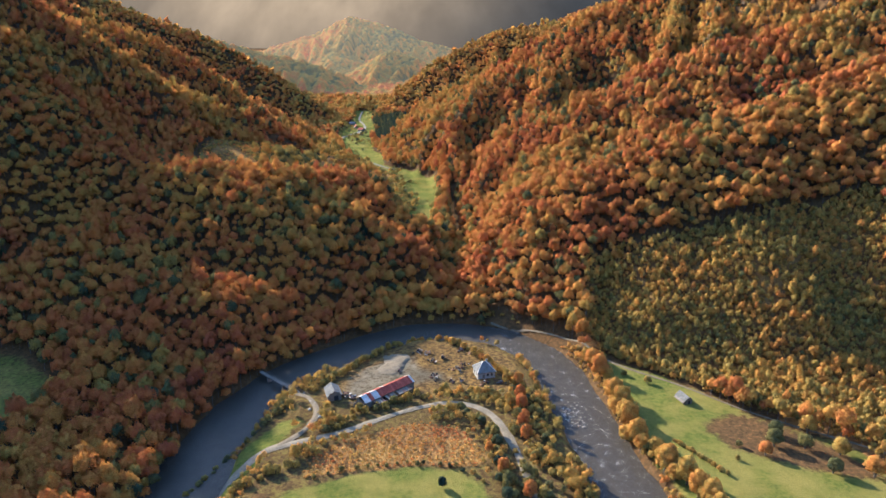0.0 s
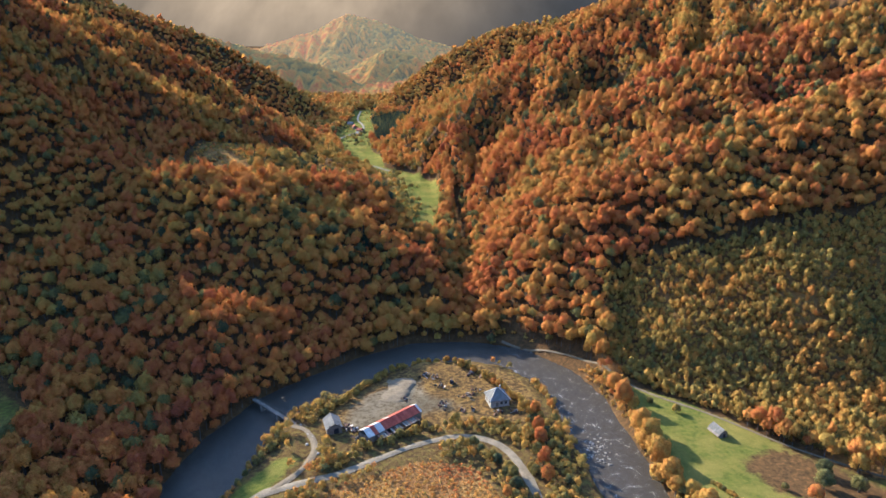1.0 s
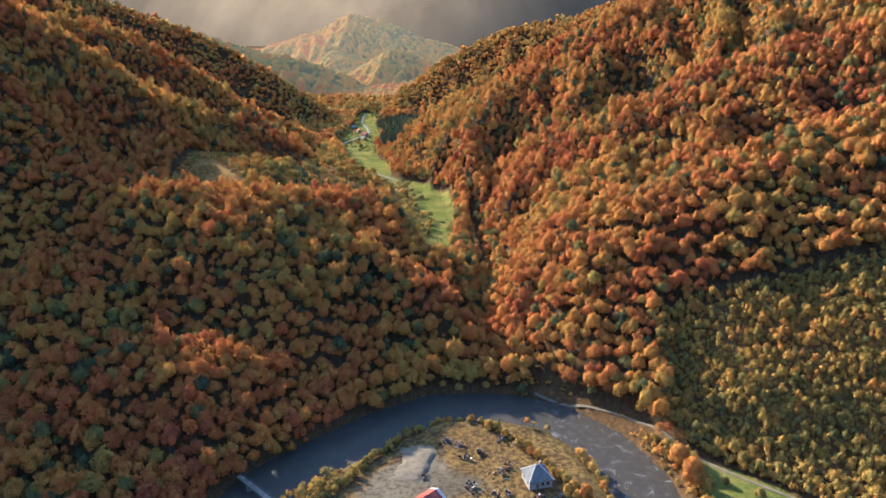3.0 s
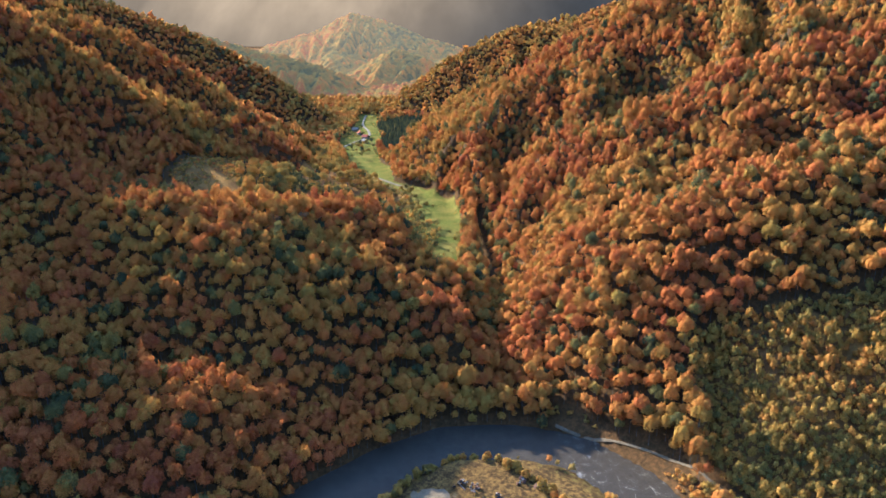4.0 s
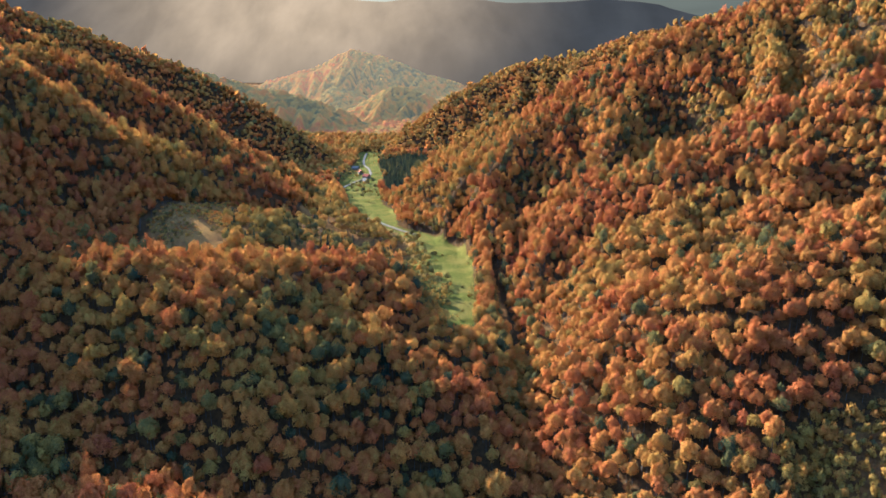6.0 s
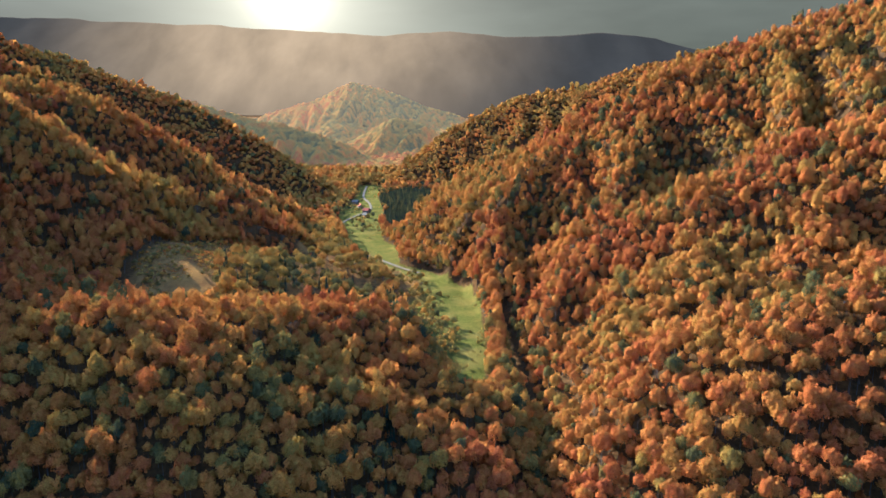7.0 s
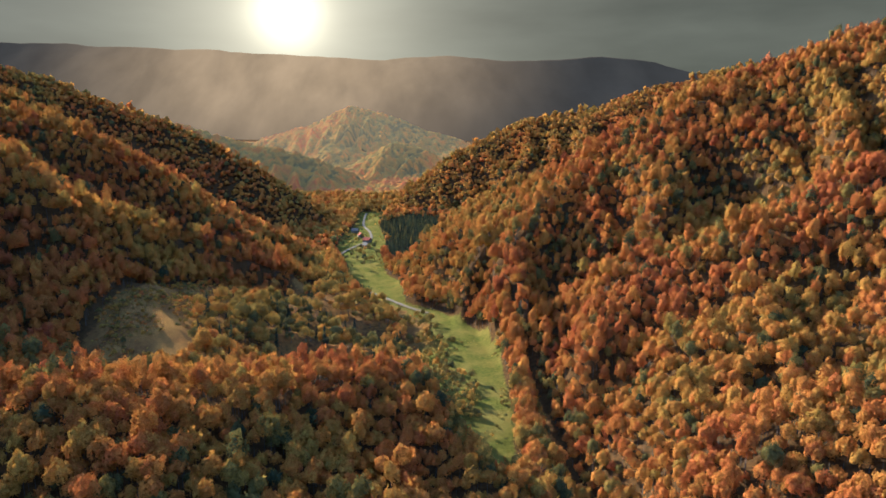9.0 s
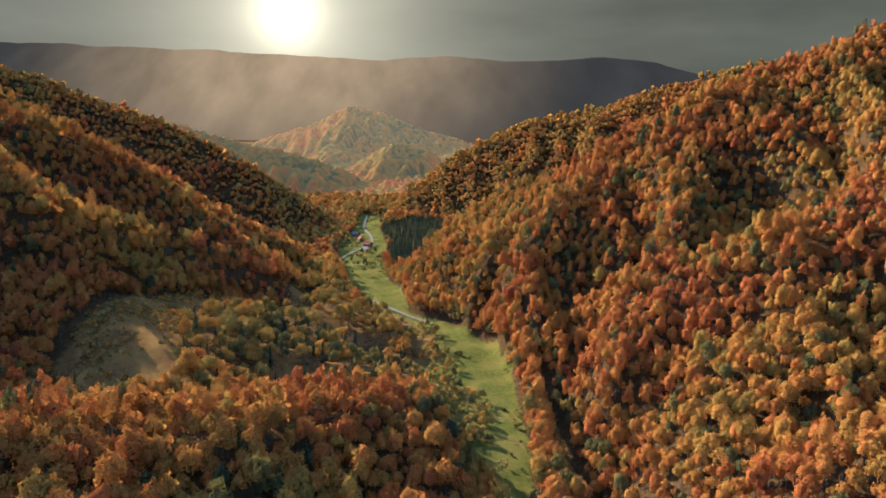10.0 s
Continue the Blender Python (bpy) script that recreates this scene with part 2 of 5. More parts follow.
gt.links.new(g_bump.outputs["Normal"], gb.inputs["Normal"])

# river: dark clear water, ruffled; white flecks paint broken water in the shallows and sun glints
WATER = bpy.data.materials.new("river_water")
WATER.use_nodes = True
rt = WATER.node_tree
rb = rt.nodes["Principled BSDF"]
rb.inputs["Roughness"].default_value = 0.33
rb.inputs["IOR"].default_value = 1.14
r_pos = rt.nodes.new("ShaderNodeNewGeometry")
r_att = rt.nodes.new("ShaderNodeAttribute")
r_att.attribute_name = "rapid"
r_n1 = node(rt, "TexNoise", Scale=4.6, Detail=5.0, Roughness=0.75)
r_n2 = node(rt, "TexNoise", Scale=0.3, Detail=3.0)
for n in (r_n1, r_n2):
    rt.links.new(r_pos.outputs["Position"], n.inputs["Vector"])
r_sum = node(rt, "Math")
r_sum.operation = "ADD"
rt.links.new(r_n1.outputs["Fac"], r_sum.inputs[0])
r_patch = node(rt, "Math")
r_patch.operation = "MULTIPLY_ADD"
r_patch.inputs[1].default_value = 0.55
r_off = node(rt, "Math")
r_off.operation, r_off.inputs[1].default_value = "SUBTRACT", 0.275
rt.links.new(r_att.outputs["Fac"], r_off.inputs[0])
rt.links.new(r_n2.outputs["Fac"], r_patch.inputs[0])
rt.links.new(r_off.outputs[0], r_patch.inputs[2])
rt.links.new(r_patch.outputs[0], r_sum.inputs[1])
r_rng = rt.nodes.new("ShaderNodeMapRange")
r_rng.inputs["From Min"].default_value, r_rng.inputs["From Max"].default_value = 0.935, 0.97
rt.links.new(r_sum.outputs[0], r_rng.inputs["Value"])
r_deep = rt.nodes.new("ShaderNodeMix")
r_deep.data_type = "RGBA"
r_deep.inputs["A"].default_value, r_deep.inputs["B"].default_value = (0.024, 0.020, 0.014, 1), (0.058, 0.047, 0.032, 1)
rt.links.new(r_n2.outputs["Fac"], r_deep.inputs["Factor"])
r_col = rt.nodes.new("ShaderNodeMix")
r_col.data_type = "RGBA"
r_col.inputs["B"].default_value = (0.62, 0.57, 0.48, 1)
rt.links.new(r_rng.outputs["Result"], r_col.inputs["Factor"])
rt.links.new(r_deep.outputs["Result"], r_col.inputs["A"])
rt.links.new(r_col.outputs["Result"], rb.inputs["Base Color"])
r_bump = node(rt, "Bump", Strength=0.6, Distance=0.25)
rt.links.new(r_n1.outputs["Fac"], r_bump.inputs["Height"])
rt.links.new(r_bump.outputs["Normal"], rb.inputs["Normal"])

# far range and hills at the valley's head: haze painted on as emission, most below the bright sky
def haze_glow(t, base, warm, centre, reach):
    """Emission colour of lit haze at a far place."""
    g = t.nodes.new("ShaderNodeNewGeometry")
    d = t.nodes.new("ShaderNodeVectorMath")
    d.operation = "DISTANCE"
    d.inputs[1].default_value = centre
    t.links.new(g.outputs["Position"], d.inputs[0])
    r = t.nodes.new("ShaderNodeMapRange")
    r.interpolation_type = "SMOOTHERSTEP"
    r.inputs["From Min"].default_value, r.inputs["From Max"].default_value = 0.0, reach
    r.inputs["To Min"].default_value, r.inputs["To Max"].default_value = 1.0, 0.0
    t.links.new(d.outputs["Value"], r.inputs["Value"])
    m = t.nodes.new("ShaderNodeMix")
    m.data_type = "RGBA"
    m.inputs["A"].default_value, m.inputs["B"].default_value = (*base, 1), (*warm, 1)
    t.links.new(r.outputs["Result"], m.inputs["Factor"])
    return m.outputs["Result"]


HAZE = bpy.data.materials.new("hazy_distance")
HAZE.use_nodes = True
ht = HAZE.node_tree
hb = ht.nodes["Principled BSDF"]
hb.inputs["Roughness"].default_value = 1.0
hb.inputs["Specular IOR Level"].default_value = 0.0
h_pos = ht.nodes.new("ShaderNodeNewGeometry")
h_n = node(ht, "TexNoise", Scale=0.006, Detail=7.0, Roughness=0.65)
ht.links.new(h_pos.outputs["Position"], h_n.inputs["Vector"])
h_col = ht.nodes.new("ShaderNodeMix")
h_col.data_type = "RGBA"
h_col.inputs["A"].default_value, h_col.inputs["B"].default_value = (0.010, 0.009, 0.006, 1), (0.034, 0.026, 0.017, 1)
ht.links.new(h_n.outputs["Fac"], h_col.inputs["Factor"])
ht.links.new(h_col.outputs["Result"], hb.inputs["Base Color"])
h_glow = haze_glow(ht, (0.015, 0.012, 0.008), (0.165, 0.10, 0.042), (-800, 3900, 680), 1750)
# noise in the glow paints the light and shade of mountain folds
h_fold_shade = node(ht, "TexNoise", Scale=0.0045, Detail=4.0, Roughness=0.55)
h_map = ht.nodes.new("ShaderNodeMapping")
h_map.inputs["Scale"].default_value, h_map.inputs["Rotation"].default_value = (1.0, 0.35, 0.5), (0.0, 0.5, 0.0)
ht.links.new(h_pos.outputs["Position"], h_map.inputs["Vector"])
ht.links.new(h_map.outputs["Vector"], h_fold_shade.inputs["Vector"])
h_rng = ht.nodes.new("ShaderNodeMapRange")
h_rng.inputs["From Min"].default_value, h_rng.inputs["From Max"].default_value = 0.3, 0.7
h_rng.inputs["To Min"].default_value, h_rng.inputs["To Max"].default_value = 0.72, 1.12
ht.links.new(h_fold_shade.outputs["Fac"], h_rng.inputs["Value"])
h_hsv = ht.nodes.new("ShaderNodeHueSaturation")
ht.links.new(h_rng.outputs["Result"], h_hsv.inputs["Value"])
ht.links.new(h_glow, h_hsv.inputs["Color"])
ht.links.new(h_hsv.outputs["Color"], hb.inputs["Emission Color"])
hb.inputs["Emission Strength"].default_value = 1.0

# far leaves with haze added as emission, for the distant hills
LEAF_HAZED = LEAF_FAR.copy()
LEAF_HAZED.name = "distant_woods_hazed"
lt = LEAF_HAZED.node_tree
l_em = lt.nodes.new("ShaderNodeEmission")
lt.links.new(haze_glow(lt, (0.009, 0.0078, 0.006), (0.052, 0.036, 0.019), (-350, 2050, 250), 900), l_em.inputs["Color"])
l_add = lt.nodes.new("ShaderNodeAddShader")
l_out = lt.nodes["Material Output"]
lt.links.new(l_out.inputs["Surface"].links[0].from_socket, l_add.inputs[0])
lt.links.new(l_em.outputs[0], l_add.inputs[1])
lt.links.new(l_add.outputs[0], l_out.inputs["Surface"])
# ---------------------------------------------------------------- the lie of the land
K = 1.25  # metres in one unit of the plan


def lattice_noise(x, y, size, seed):
    """Smooth value noise between -1 and 1, with cells of the given size in metres."""
    u, v = np.asarray(x, float) / size, np.asarray(y, float) / size
    iu, iv = np.floor(u), np.floor(v)
    fu, fv = u - iu, v - iv
    fu, fv = fu * fu * (3 - 2 * fu), fv * fv * (3 - 2 * fv)

    def corner(a, b):
        n = np.sin(a * 127.1 + b * 311.7 + seed * 74.7) * 43758.5453
        return 2 * (n - np.floor(n)) - 1

    low = corner(iu, iv) * (1 - fu) + corner(iu + 1, iv) * fu
    high = corner(iu, iv + 1) * (1 - fu) + corner(iu + 1, iv + 1) * fu
    return low * (1 - fv) + high * fv


def along(x, y, line):
    """Distance to a line of plan points, the line's third value at the nearest place, the side (left is plus) and the way along it."""
    pts = np.array(line, float) * K
    best = np.full(np.shape(x), 1e9)
    value, side, way = np.zeros_like(best), np.zeros_like(best), np.zeros_like(best)
    run = 0.0
    for a, b in zip(pts[:-1], pts[1:]):
        d = b[:2] - a[:2]
        length = math.hypot(*d)
        s = ((x - a[0]) * d[0] + (y - a[1]) * d[1]) / length ** 2
        t = np.clip(s, 0, 1)
        dist = np.hypot(x - a[0] - t * d[0], y - a[1] - t * d[1])
        near = dist < best
        best = np.where(near, dist, best)
        value = np.where(near, a[2] + t * (b[2] - a[2]), value)
        side = np.where(near, np.sign(d[0] * (y - a[1]) - d[1] * (x - a[0])), side)
        way = np.where(near, run + t * length, way)
        run += length
    return best, value, side, way


def ridge(x, y, line, left, right, soft_left, soft_right, ribs):
    """Height of a ridge that falls away from its crest line on both sides, ribbed by gullies."""
    pts = np.array(line, float) * K
    best = np.full(np.shape(x), -1e9)
    run = 0.0
    sway = 2.2 * lattice_noise(x, y, 70, 8)
    for a, b in zip(pts[:-1], pts[1:]):
        d = b[:2] - a[:2]
        length = math.hypot(*d)
        s = ((x - a[0]) * d[0] + (y - a[1]) * d[1]) / length ** 2
        t = np.clip(s, 0, 1)
        over = np.abs(s - t) * length
        dist = np.hypot(x - a[0] - t * d[0], y - a[1] - t * d[1])
        lean = (d[0] * (y - a[1]) - d[1] * (x - a[0])) / length / np.maximum(dist, 1e-3)
        lean = 0.5 + 0.5 * np.clip(lean, -1, 1)
        fall = right + (left - right) * lean
        dome = (soft_right + (soft_left - soft_right) * lean) * K
        rib = 1 + ribs * np.sin((run + t * length) / 6.5 + sway) * np.clip((dist - 12) / 60, 0, 1) * np.clip((230 - dist) / 80, 0, 1)
        best = np.maximum(best, a[2] + t * (b[2] - a[2]) - fall * rib * (np.sqrt(dist ** 2 + dome ** 2) - dome) - 0.6 * over)
        run += length
    return best


# crest lines (x, y, height) with the fall on the left and the right of the way
RIDGES = [
    # spur over the scrub slope, east of the side valley
    ([(2, 258, -6), (12, 287, 10), (26, 310, 25), (49, 323, 42), (75, 317, 54), (100, 316, 61), (145, 321.5, 72), (230, 332, 105), (420, 330, 170)], 0.60, 0.59, 4, 14),
    # rib that closes the scrub slope on the east
    ([(140, 318, 60), (138, 285, 44), (133, 245, 34), (137, 220, 20), (138, 205, 8)], 0.45, 0.45, 16, 16),
    # great east flank and the spur that it sends down to the village
    ([(-50, 655, 12), (-18, 625, 56), (30, 606, 80), (67, 590, 104), (107, 584, 124), (170, 596, 150), (250, 580, 178), (420, 550, 245), (700, 520, 330)], 0.60, 0.50, 4, 4),
    # shoulders between the two
    ([(20, 456, 10), (32, 466, 32), (44, 470, 44), (70, 440, 62), (96, 430, 76), (128, 430, 89), (200, 430, 112), (340, 440, 165)], 0.42, 0.52, 4, 4),
    ([(18, 385, 10), (40, 390, 32), (62, 380, 48), (76, 358, 46), (103, 366, 57), (145, 395, 80)], 0.62, 0.62, 4, 4),
    # farther east ridge
    ([(-118, 930, 20), (-60, 960, 58), (0, 975, 96), (71, 985, 128), (150, 960, 142), (300, 930, 185), (700, 900, 280)], 0.55, 0.6, 4, 4),
    # west spur above the confluence; unseen west end raised to shade the near slope
    ([(-24, 254, -4), (-40, 259, 7), (-61, 266, 20), (-85, 292, 41), (-104, 307, 50), (-140, 324, 51), (-190, 340, 59), (-218, 346, 90), (-250, 348, 128), (-320, 345, 165), (-520, 330, 230)], 0.72, 0.34, 4, 4),
    ([(-6, 292, 3), (-28, 284, 12), (-60, 298, 26)], 0.6, 0.5, 4, 4),
    # west bench behind the spur
    ([(-34, 382, 31), (-50, 366, 39), (-67, 352, 42), (-84, 330, 48), (-104, 344, 42), (-118, 366, 45), (-132, 402, 53), (-156, 420, 55)], 0.46, 0.42, 4, 12),
    # low foot of the spur over the west bank
    ([(-66, 252, 10), (-82, 244, 17), (-98, 234, 19), (-122, 236, 19), (-150, 262, 34)], 0.5, 0.45, 8, 8),
    ([(-86, 600, 18), (-92, 550, 25), (-100, 495, 32), (-138, 448, 48)], 0.32, 0.30, 4, 4),
    # west side spurs, one behind the other
    ([(-148, 425, 50), (-172, 432, 66), (-193, 446, 88), (-222, 455, 104), (-252, 458, 122), (-340, 468, 174), (-520, 470, 215)], 0.62, 0.60, 4, 4),
    ([(-112, 555, 26), (-131, 560, 36), (-162, 570, 58), (-204, 575, 89), (-250, 575, 112), (-420, 575, 165)], 0.62, 0.62, 4, 4),
    ([(-100, 640, 10), (-125, 642, 30), (-172, 648, 52), (-270, 655, 104), (-420, 650, 178), (-600, 640, 250)], 0.60, 0.62, 4, 4),
    ([(-128, 850, 20), (-190, 850, 62), (-270, 852, 106), (-370, 850, 146), (-600, 850, 225)], 0.60, 0.62, 4, 4),
    ([(-112, 1150, 34), (-200, 1150, 78), (-300, 1150, 102), (-437, 1150, 136), (-700, 1150, 215)], 0.55, 0.55, 4, 4),
    # hills at the head of the valley
    ([(60, 1560, 92), (-60, 1570, 130), (-130, 1590, 160), (-210, 1600, 180), (-330, 1600, 130), (-420, 1640, 110)], 0.45, 0.42, 4, 4),
    ([(-210, 1600, 180), (-238, 1520, 132), (-258, 1440, 84)], 0.55, 0.6, 4, 4),
    ([(-150, 1590, 166), (-138, 1490, 122), (-128, 1410, 78)], 0.6, 0.6, 4, 4),
    ([(20, 1300, 66), (-60, 1310, 92), (-105, 1320, 104), (-150, 1330, 84), (-190, 1340, 60)], 0.5, 0.5, 4, 4),
]
VALLEY = [(4, 250, 0), (3, 300, 5), (-4, 350, 12), (-12, 400, 15), (-20, 450, 16), (-40, 520, 17), (-62, 570, 18), (-90, 620, 18), (-106, 700, 20), (-112, 850, 24), (-70, 1100, 40), (-30, 1250, 55), (80, 1500, 90)]
STREAM = [(5, 246, -1), (6, 270, 1), (4, 300, 3), (10, 335, 6), (8, 365, 9), (6, 400, 11), (6, 430, 14)]
RIVER = [(-40, -700, 0), (-90, -350, 0), (-70, -100, 0), (-66, 60, 0), (-68, 120, 0), (-68, 160, 0), (-65, 185, 0), (-57, 203, 0), (-43, 218, 0), (-29, 232, 0), (-13, 243, 0), (8, 243, 0), (25, 237, 0), (36, 224, 0), (42, 205, 0), (44, 180, 0), (46, 160, 0), (49, 138, 0), (54, 110, 0), (56, 60, 0), (60, -100, 0), (90, -350, 0), (60, -700, 0)]


def land(x, y):
    """Height of the ground."""
    x, y = np.asarray(x, float), np.asarray(y, float)
    wx = x + 7 * lattice_noise(x, y, 55, 3) + 2.5 * lattice_noise(x, y, 19, 4)
    wy = y + 7 * lattice_noise(x, y, 55, 5) + 2.5 * lattice_noise(x, y, 19, 6)
    bend = np.clip((y - 290 * 0.9) / 120, 0, 1)
    wx, wy = x + (wx - x) * bend, y + (wy - y) * bend
    d, level, _, _ = along(x, y, VALLEY)
    floor = np.where(y < 250 * K, 2.0, level) + 0.02 * np.maximum(d - 30, 0)
    total = np.exp(floor / 2.5)
    for line, left, right, soft_left, soft_right in RIDGES:
        h = ridge(wx, wy, line, left, right, soft_left, soft_right, 0.26 if line[0][1] > 380 else 0.03 if right == 0.59 else 0.10)
        total = total + np.exp(np.clip(h, -200, 600) / 2.5)
    z = 2.5 * np.log(total)
    z = z + bend * (3.2 * lattice_noise(x, y, 34, 9) + 1.6 * lattice_noise(x, y, 15, 10)) * np.clip((z - floor) / 20, 0, 1)
    w = np.clip((36 - along(x, y, VALLEY)[0]) / 24, 0, 1) * np.clip((y - 330 * K) / 20, 0, 1)
    z = z + w * w * (3 - 2 * w) * (np.minimum(z, floor + 0.6 * lattice_noise(x, y, 30, 13)) - z)
    d, level, _, _ = along(x, y, STREAM)
    w = np.clip((24 - d) / 12, 0, 1) * np.clip((445 * K - y) / 60, 0, 1)
    z = z + w * (np.minimum(z, level + 0.9 * np.maximum(d - 2.5, 0)) - z)
    d, _, _, _ = along(x, y, RIVER)
    wide = 9.5 + 1.4 * lattice_noise(x, y, 22, 11) + 2.5 * np.clip((250 - y) / 60, 0, 1) * (x < 0)
    bank = np.clip((d - wide) / 4.0, 0, 1)
    bank = bank * bank * (3 - 2 * bank)
    flat = 2.2 + 0.35 * lattice_noise(x, y, 17, 12)
    near = np.clip((d - wide - 4) / 10.0, 0, 1)
    z = np.where(y < 262 * K, np.maximum(z, flat), z)
    return np.where(d < wide + 14, -1.3 + bank * (near * z + (1 - near) * np.minimum(z, flat) + 1.3), z)


# ---- ground mesh ------------------------------------------------------------
def mesh_object(name, verts, faces, materials, smooth=False, parent=None):
    me = bpy.data.meshes.new(name)
    me.from_pydata([tuple(v) for v in verts], [], [tuple(f) for f in faces])
    for m in materials:
        me.materials.append(m)
    if smooth:
        me.shade_smooth()
    ob = new(name, me)
    if parent:
        ob.parent = parent
    return ob


def inside(x, y, area):
    """Which points lie in an area of the plan."""
    pts = [(a * K, b * K) for a, b in area]
    hit = np.zeros(np.shape(x), bool)
    for (x0, y0), (x1, y1) in zip(pts, pts[1:] + pts[:1]):
        cross = (y0 > y) != (y1 > y)
        hit ^= cross & (x < (x1 - x0) * (y - y0) / ((y1 - y0) or 1e-9) + x0)
    return hit


SLOPE = [(-16, 352), (-24, 352), (-34, 385), (-42, 410), (-46, 440), (-46, 480), (-62, 530), (-92, 600), (-88, 606), (-70, 557), (-47, 528), (-30, 490), (-26, 440), (-16, 425), (-15, 390)]
MEADOW = [(-20, 345), (-9, 345), (-8, 356), (-5, 385), (-4, 410), (-3, 462), (-5, 478), (-15, 498), (-31, 527), (-49, 544), (-55, 592), (-67, 626), (-75, 687), (-75, 740), (-92, 850), (-92, 930), (-122, 930), (-116, 850), (-120, 768), (-116, 712), (-106, 655), (-92, 609), (-73, 558), (-49, 529), (-33, 500), (-29, 470), (-41, 436), (-30, 431), (-17, 425), (-16, 390), (-16, 357)]
BENCH = [(-140, 360), (-147, 380), (-150, 408), (-147, 442), (-128, 485), (-118, 530), (-116, 572), (-106, 590), (-100, 560), (-98, 500), (-112, 470), (-122, 445), (-117, 405), (-104, 362), (-118, 348), (-132, 350)]
GROVE = [(-122, 398), (-128, 450), (-112, 490), (-108, 545), (-104, 590), (-96, 612), (-71, 558), (-47, 528), (-34, 500), (-38, 460), (-40, 425), (-58, 382), (-92, 372), (-110, 366)]
SPRUCE_WOOD = [(-76, 672), (-58, 655), (-34, 740), (-20, 860), (-60, 890), (-90, 850), (-73, 740)]
EAST_FIELD = [(58, 214), (72, 203), (84, 190), (94, 176), (112, 160), (130, 130), (120, 100), (64, 100), (60, 138), (58, 165), (56, 190)]
EAST_SOIL = [(75, 170), (82, 173), (90, 177), (98, 170), (108, 161), (118, 140), (108, 143), (96, 147), (88, 152), (80, 157), (78, 165)]
YARD = [(-42, 182), (-40, 200), (-28, 224), (-10, 234), (12, 233), (24, 222), (30, 205), (30, 190), (10, 190), (-20, 182)]
YARD_BARE = [(-36, 190), (-32, 206), (-22, 217), (-10, 222), (-8, 212), (2, 206), (8, 200), (-4, 196), (-14, 190), (-30, 184)]
SOUTH_FIELD = [(-40, 138), (-24, 146), (-6, 149.5), (7, 146), (12, 136), (10, 100), (-40, 100)]
BRACKEN = [(-37, 144), (-36, 156), (-24, 164), (-8, 172), (6, 168), (12, 155), (10, 149), (-6, 150), (-24, 147)]
WEST_STRIP = [(-64, 138), (-58, 158), (-47, 175), (-43, 172), (-51, 151), (-55, 138), (-52, 100), (-62, 100)]
WEST_FIELD = [(-122, 172), (-128, 195), (-150, 212), (-190, 215), (-190, 150), (-150, 140)]


def soft_area(x, y, area, reach=2.5):
    """Weight of an area, softened at its edge."""
    total = np.zeros(np.shape(x))
    for a, b in ((0, 0), (1, 0), (-1, 0), (0, 1), (0, -1)):
        total = total + inside(x + a * reach, y + b * reach, area)
    return total / 5


def span(stops):
    """Grid lines from stops of (from, to, first step, last step)."""
    out = []
    for a, b, s0, s1 in stops:
        p = a
        while p < b - 1e-6:
            out.append(p)
            p += s0 + (s1 - s0) * (p - a) / (b - a)
    return np.array(out + [stops[-1][1]])


gx = span([(-4800, -700, 260, 20), (-700, -160, 14, 4), (-160, 190, 3.0, 3.0), (190, 700, 4, 14), (700, 4800, 20, 260)])
gy = span([(-2500, 100, 250, 10), (100, 335, 2.6, 2.6), (335, 700, 3.5, 6), (700, 1500, 7, 14), (1500, 2200, 14, 14), (2200, 4600, 20, 200)])
GX, GY = np.meshgrid(gx, gy)
GZ = land(GX, GY)
nx, ny = len(gx), len(gy)
corner = (np.arange(ny - 1)[:, None] * nx + np.arange(nx - 1)[None, :]).ravel()
quads = np.stack([corner, corner + 1, corner + nx + 1, corner + nx], 1)
ground = tagged(mesh_object("ground", np.stack([GX.ravel(), GY.ravel(), GZ.ravel()], 1), quads, [GROUND], True), "steep autumn valley floor and hillsides under woods and meadows", "ground", kind="structure")
fx, fy = GX.ravel(), GY.ravel()
d_river = along(fx, fy, RIVER)[0]
flood = (fy < 250 * K) & (GZ.ravel() < 4.5) & (d_river < 75)
grass = np.maximum.reduce([soft_area(fx, fy, a) for a in (MEADOW, EAST_FIELD, SOUTH_FIELD, WEST_STRIP)] + [0.55 * soft_area(fx, fy, WEST_FIELD)] + [0.40 * soft_area(fx, fy, YARD), 0.60 * soft_area(fx, fy, SLOPE)])
grass = np.maximum(grass, 0.42 * (flood & (along(fx, fy, RIVER)[2] < 0)))
grass = grass * (1 - 0.85 * soft_area(fx, fy, EAST_SOIL, 4.0))
grass = np.where((fy > 340 * K) & (GZ.ravel() > along(fx, fy, VALLEY)[1] + 4) & ~inside(fx, fy, SLOPE), 0.2 * grass, grass)
grass = np.maximum(grass, 0.8 * ((fy < 125) & (GZ.ravel() < 4.5)))
brown = np.maximum.reduce([(0.82 + 0.2 * lattice_noise(fx, fy, 9, 63) - 0.25 * np.abs(lattice_noise(fx + fy, fy, 14, 64))) * soft_area(fx, fy, BENCH), 0.33 * soft_area(fx, fy, EAST_SOIL, 4.0), soft_area(fx, fy, BRACKEN), (0.60 + 0.2 * lattice_noise(fx, fy, 11, 65)) * soft_area(fx, fy, GROVE), 0.43 * soft_area(fx, fy, YARD), (0.38 + 0.3 * lattice_noise(fx, fy, 16, 66)) * soft_area(fx, fy, SLOPE)])
d_spur, _, s_spur, _ = along(fx, fy, RIDGES[0][0])
